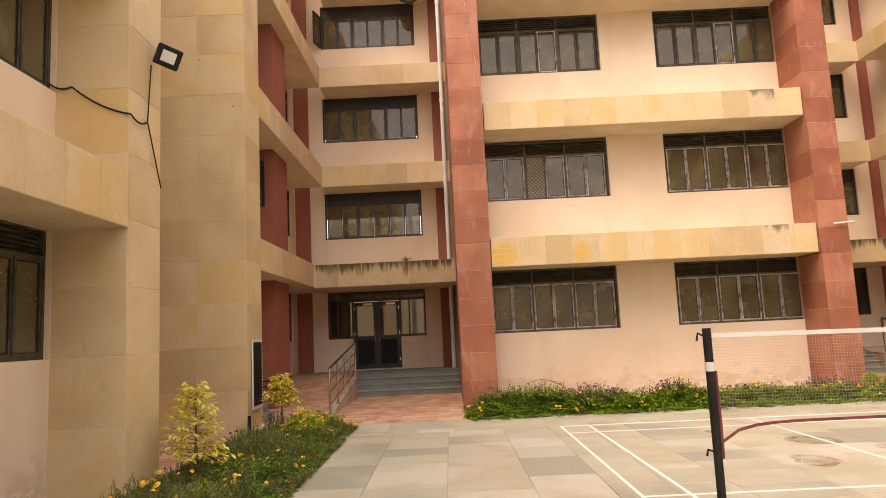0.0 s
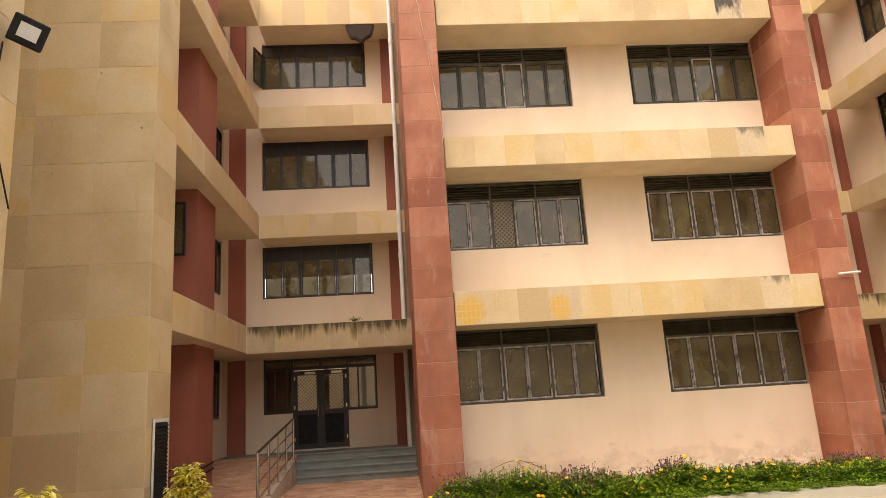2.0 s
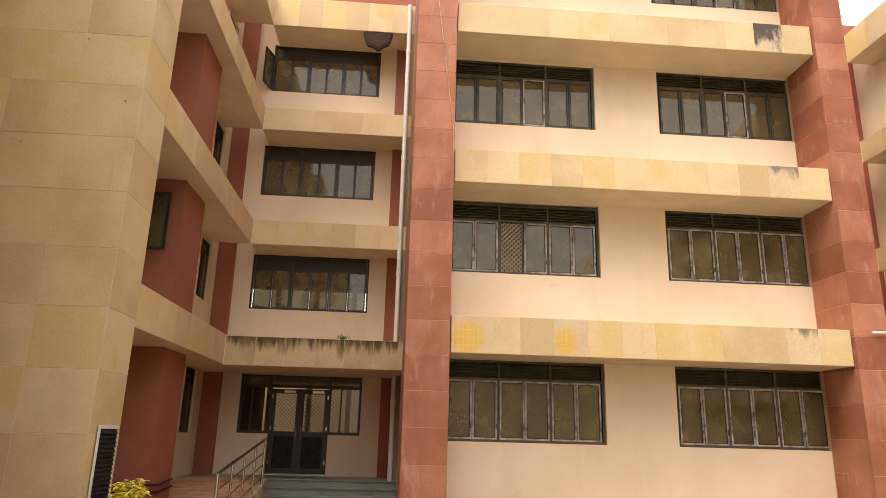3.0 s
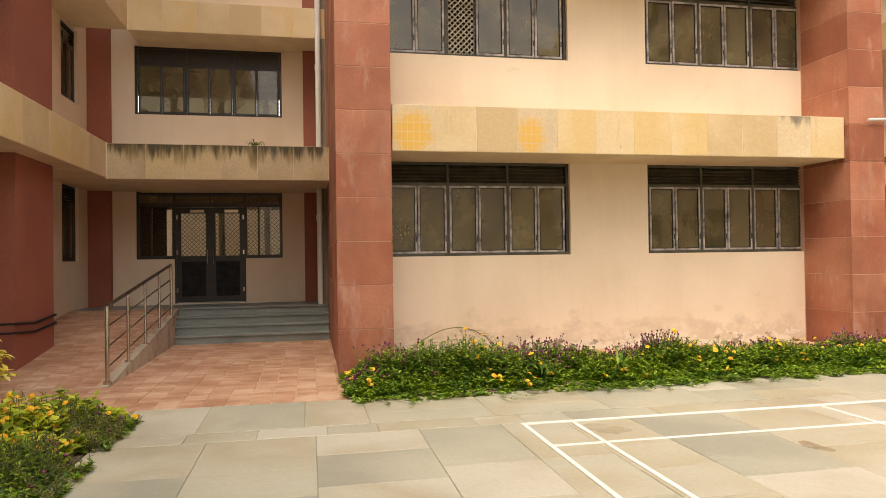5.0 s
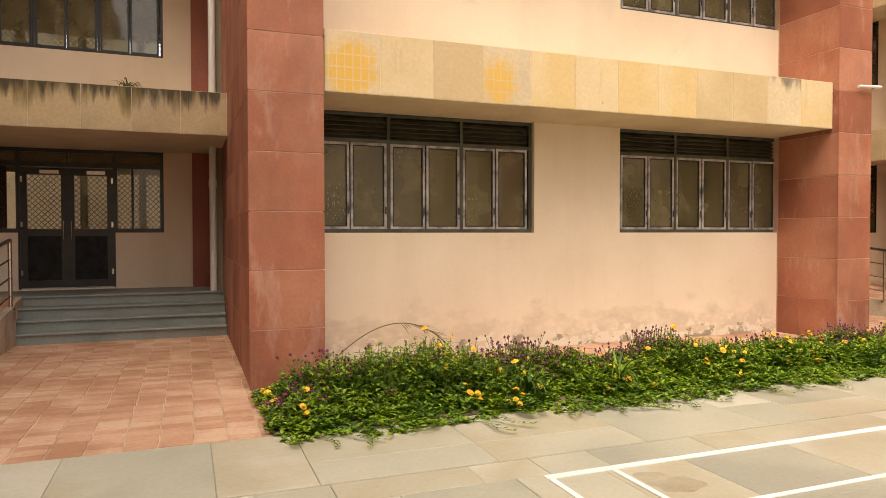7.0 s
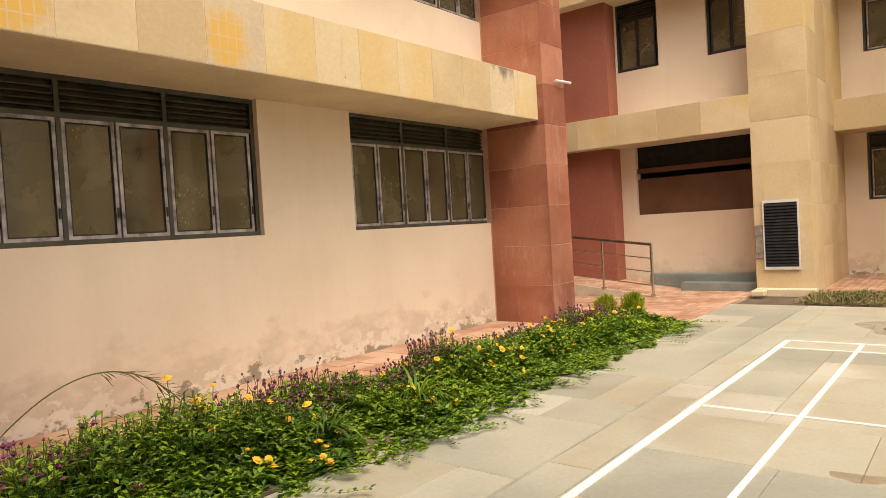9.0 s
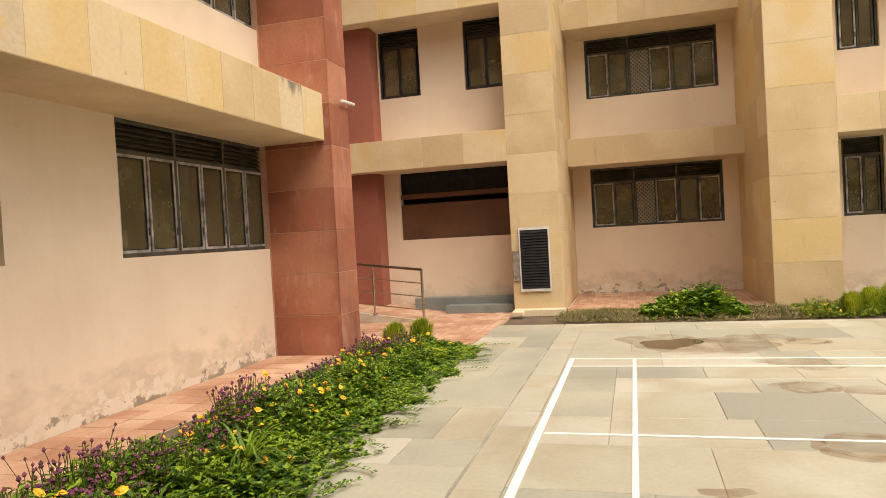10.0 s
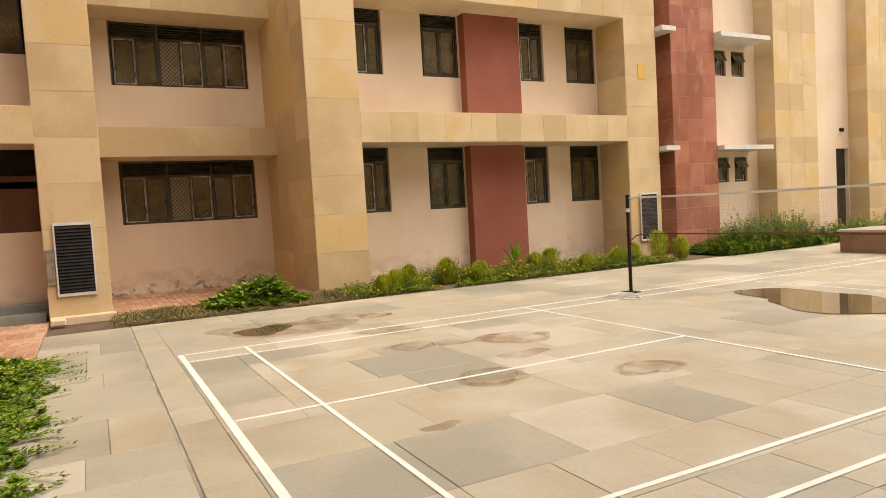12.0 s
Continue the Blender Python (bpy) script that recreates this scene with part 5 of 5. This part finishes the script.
part("bracket", path_tube(nb(), [(-3.22, 9.45, 5.2), (-3.1, 9.42, 5.2), (-3.02, 9.44, 5.22)], 0.015), BLACK, fl)


def cable(pts, r, mat, label, sagging=0.0):
    full = []
    for a, b in zip(pts, pts[1:]):
        for i in range(8):
            t = i / 8
            p = Vector(a).lerp(Vector(b), t)
            full.append(p - Vector((0, 0, sagging * 4 * t * (1 - t))))
    full.append(Vector(pts[-1]))
    return tagged(part("cable", path_tube(nb(), full, r), mat), label, "cable", "wall cables")


cable([(-4.2, 8.83, 4.3), (-4.2, 8.83, 4.75), (-3.9, 8.84, 4.66), (-3.205, 8.84, 4.3), (-3.205, 9.27, 4.34)], 0.011, BLACK, "black cable sagging across the pillar", 0.06)
cable([(-3.205, 9.36, 5.1), (-3.205, 9.27, 4.34), (-3.205, 9.45, 4.0), (-3.205, 9.66, 3.6)], 0.009, BLACK, "black cable hanging from the floodlight", 0.0)
cable([(1.0, 15.83, 13.9), (0.75, 15.83, 11.5), (0.95, 15.83, 9.6), (1.28, 15.83, 7.0), (1.3, 15.83, 6.2)], 0.008, PAVEJOINT, "thin pale wire hanging down the red pillar", 0.0)
for MIR in (False, True):
    pipe = thing("downpipe", "white plastic rainwater pipe with collars", "downpipe", group="rainwater pipes")
    x = mx(9.31)
    part("pipe", tube(nb(), (x, 20.8, 0.6), (x, 20.8, 13.0), 0.055, 12), PIPE, pipe)
    for k in range(4):
        part("collar", tube(nb(), (x, 20.8, 2.3 + S * k), (x, 20.8, 2.42 + S * k), 0.066, 12), PIPE, pipe)
MIR = False

# raised plinth and side step by the wing wall
for MIR in (False, True):
    structure("plinth_step", mbox(nb(), 13.45, 13.944 if MIR else 13.744, 14.26, 16.45, -0.02, 0.3, bevel=0.008), GREYSTONE, "grey stone plinth along the wing wall", "step")
    structure("step", mbox(nb(), 13.12, 13.449, 14.3, 15.7, -0.02, 0.16, bevel=0.008), GREYSTONE, "low grey side step by the shaft pillar", "step")
MIR = False


def beehive():
    """Dark hanging comb under the top band."""
    bm = nb()
    n = 18
    rows = []
    for j, d in enumerate((-0.07, -0.04, 0.04, 0.07)):
        f = 0.86 if j in (0, 3) else 1.0
        row = [bm.verts.new((-0.42 + 0.4 * f * math.cos(math.pi * i / n), 20.98 + d, 12.17 - 0.5 * f * math.sin(math.pi * i / n) * (1 + 0.08 * math.sin(5 * i)))) for i in range(n + 1)]
        rows.append(row)
    for a, b in zip(rows, rows[1:]):
        for i in range(n):
            bm.faces.new((a[i], a[i + 1], b[i + 1], b[i]))
    bm.faces.new(rows[0][::-1])
    bm.faces.new(rows[-1])
    bmesh.ops.recalc_face_normals(bm, faces=bm.faces)
    comb = material("dark_comb", [(0.02, 0.014, 0.01), (0.05, 0.03, 0.02)], 20, 0.9, 0.6, fine=90)
    return tagged(part("beehive", bm, comb), "dark wild honeycomb hanging under the top band", "beehive")


beehive()


def open_sash(x, y, z, turn, w, h):
    ob = thing("open_casement", "dark casement sash standing open from the wall", "casement", (x, y, z), "open casements")
    ob.rotation_euler = (0, 0, radians(turn))
    bm = nb()
    t = 0.045
    for a in ((0, t, 0, h), (w - t, w, 0, h), (t, w - t, 0, t), (t, w - t, h - t, h)):
        box(bm, a[0], a[1], -0.018, 0.018, a[2], a[3])
    part("sash_frame", bm, DARKFRAME, ob)
    p = part("pane", box(nb(), t, w - t, -0.003, 0.003, t, h - t), GLASS, ob)
    p.visible_shadow = False


open_sash(-4.2, 16.42, 4.64, -8, 0.5, 1.06)
open_sash(-4.2, 15.49, 4.64, 20, 0.46, 1.06)
open_sash(-3.35, 21.92, 10.78, -105, 0.5, 1.06)

stub = thing("pipe_stub", "short white pipe stub on the red pillar", "pipe")
part("pipe", tube(nb(), (8.72, 15.80, 3.56), (9.16, 15.80, 3.58), 0.022, 10), PIPE, stub)


def arching_grass(x, y, z, seed, heading, n, ln, mat, name, label):
    rng = random.Random(seed)
    ob = thing(name, label, "plant", (x, y, z))
    verts, faces = [], []
    for k in range(n):
        h = heading + rng.uniform(-1, 1) * (3.1 if n > 3 else 0.15)
        L = ln * rng.uniform(0.6, 1.1)
        up = rng.uniform(0.5, 1.0)
        i = len(verts)
        for j in range(9):
            t = j / 8
            r = L * t * (0.9 - 0.25 * up)
            zz = L * up * (1.5 * t - 1.25 * t * t)
            w = 0.012 * (1 - t) ** 0.6 + 0.001
            c, s2 = math.cos(h), math.sin(h)
            verts.extend([(r * c - w * s2, r * s2 + w * c, zz), (r * c + w * s2, r * s2 - w * c, zz)])
        for j in range(8):
            a = i + 2 * j
            faces.append((a, a + 1, a + 3, a + 2))
    me = bpy.data.meshes.new("blades")
    me.from_pydata(verts, [], faces)
    me.materials.append(mat)
    tagged(part("foliage", me, None, ob), kind="stuff")




def palm_frond(x, y, z, span, rise):
    """A thin dry rachis that arches over, with leaflets hanging from its outer half."""
    ob = thing("palm_frond", "thin arching dry frond against the wall", "plant", (x, y, z))
    rng = random.Random(3)
    arc = lambda t: Vector((span * (t - 0.12 * t * t), -0.12 * t, rise * (2.9 * t - 2.75 * t * t)))
    part("rachis", path_tube(nb(), [arc(i / 20) for i in range(21)], 0.006, 5), STALK, ob)
    items = []
    for i in range(34):
        t = 0.52 + 0.48 * i / 33
        items.append((arc(t), rng.uniform(0.12, 0.22) * (1.15 - 0.4 * abs(t - 0.75)), 0.026, rng.uniform(-0.5, 0.5), rng.uniform(-1.0, -0.1)))
    tagged(part("leaflets", leaf_mesh("leaflets", items, DRY), None, ob), kind="stuff")


palm_frond(1.5, 16.7, 0.02, 1.7, 0.6)
arching_grass(3.9, 14.55, 0.1, 4, 0, 40, 0.6, LEAF, "grass_tuft", "tuft of broad grass blades in the bed")
arching_grass(5.6, 15.0, 0.1, 5, 0, 40, 0.6, LEAF, "grass_tuft", "tuft of broad grass blades in the bed")
arching_grass(2.9, 14.5, 0.1, 8, 0, 30, 0.5, LEAF, "grass_tuft", "tuft of broad grass blades in the bed")
agave = thing("agave", "dark spiky agave in the planting strip", "plant", (12.2, 5.45, 0))
rng = random.Random(6)
spikes = [(Vector((0, 0, 0.12 + 0.012 * i)), rng.uniform(0.4, 0.58), 0.085, i * 2.4, 0.35 + 0.055 * i) for i in range(18)]
part("spikes", leaf_mesh("spikes", spikes, LEAF), None, agave)
part("stem", tube(nb(), (0, 0, -0.02), (0, 0, 0.35), 0.045, 8, 0.03), STALK, agave)
arching_grass(-0.75, 19.6, 3.57, 7, 0, 24, 0.36, STALK, "wall_weed", "small dry weed growing on the band")

for z in (0.62, 0.74):
    MIR = True
    cable([(mx(13.74), 16.4, z), (mx(13.28), 16.47, z), (mx(13.28), 17.2, z - 0.05), (mx(13.28), 17.97, z), (mx(13.74), 18.0, z + 0.02)], 0.016, BLACK, "dark cable strapped round the red pier", 0.0)
MIR = False

structure("stain_patch", box(nb(), 12.955, 12.9645, 0.66, 0.92, 4.55, 4.92), material("bright_ochre_stone", [(0.55, 0.36, 0.10), (0.66, 0.44, 0.09)], 3, 0.7, 0.1), "small ochre stained stone patch on the pillar", "patch")
chip = thing("broken_panel", "rough broken edge of stone beside the shaft grille", "broken stone")
part("rubble", box(nb(), 12.925, 12.958, 14.1, 14.24, 0.62, 1.22, bevel=0.01), material("rough_cement", [(0.16, 0.13, 0.10), (0.33, 0.29, 0.23)], 12, 0.95, 0.8), chip)
pb = thing("pipe_end", "short dark pipe stub standing in the bed", "pipe")
part("pipe", tube(nb(), (-3.0, 12.6, -0.02), (-3.0, 12.62, 0.42), 0.03, 10), BLACK, pb)
rope = thing("rope_coil", "loose pale rope lying at the post's foot", "rope")
part("rope", path_tube(nb(), [(8.12 + 0.16 * (1 + 0.05 * i) * math.cos(i * 0.7) - 0.012 * i, 6.1 + 0.2 * math.sin(i * 0.7) + 0.012 * i, 0.012 + 0.004 * (i % 3)) for i in range(30)], 0.009, 5), PIPE, rope)
outlet = thing("wall_outlet", "small dark pipe outlet high on the wall", "pipe")
part("pipe", tube(nb(), (13.62, -8.45, 3.4), (13.5, -8.45, 3.37), 0.06, 12), BLACK, outlet)
block = thing("stone_block", "small pale stone block by the kerb", "stone")
part("block", box(nb(), 12.4, 12.62, 14.0, 14.22, -0.002, 0.09, bevel=0.012), SANDCORE, block)
bed("tufts of moss and dry grass along the wall's foot", 1.4, 8.4, 16.82, 16.88, 0.05, 420, 0, 0, 31, leaf=0.03, mat=OLIVE, spill=0.01, gaps=0.35, bush=6)
end_door = thing("end_door", "narrow dark door in the recess between pillars", "door", kind="structure")
part("leaf", box(nb(), 13.72, 13.76, -8.85, -8.2, 0, 2.78), DARKFRAME, end_door)
part("handle", tube(nb(), (13.68, -8.3, 1.0), (13.68, -8.3, 1.15), 0.012), STEEL, end_door)
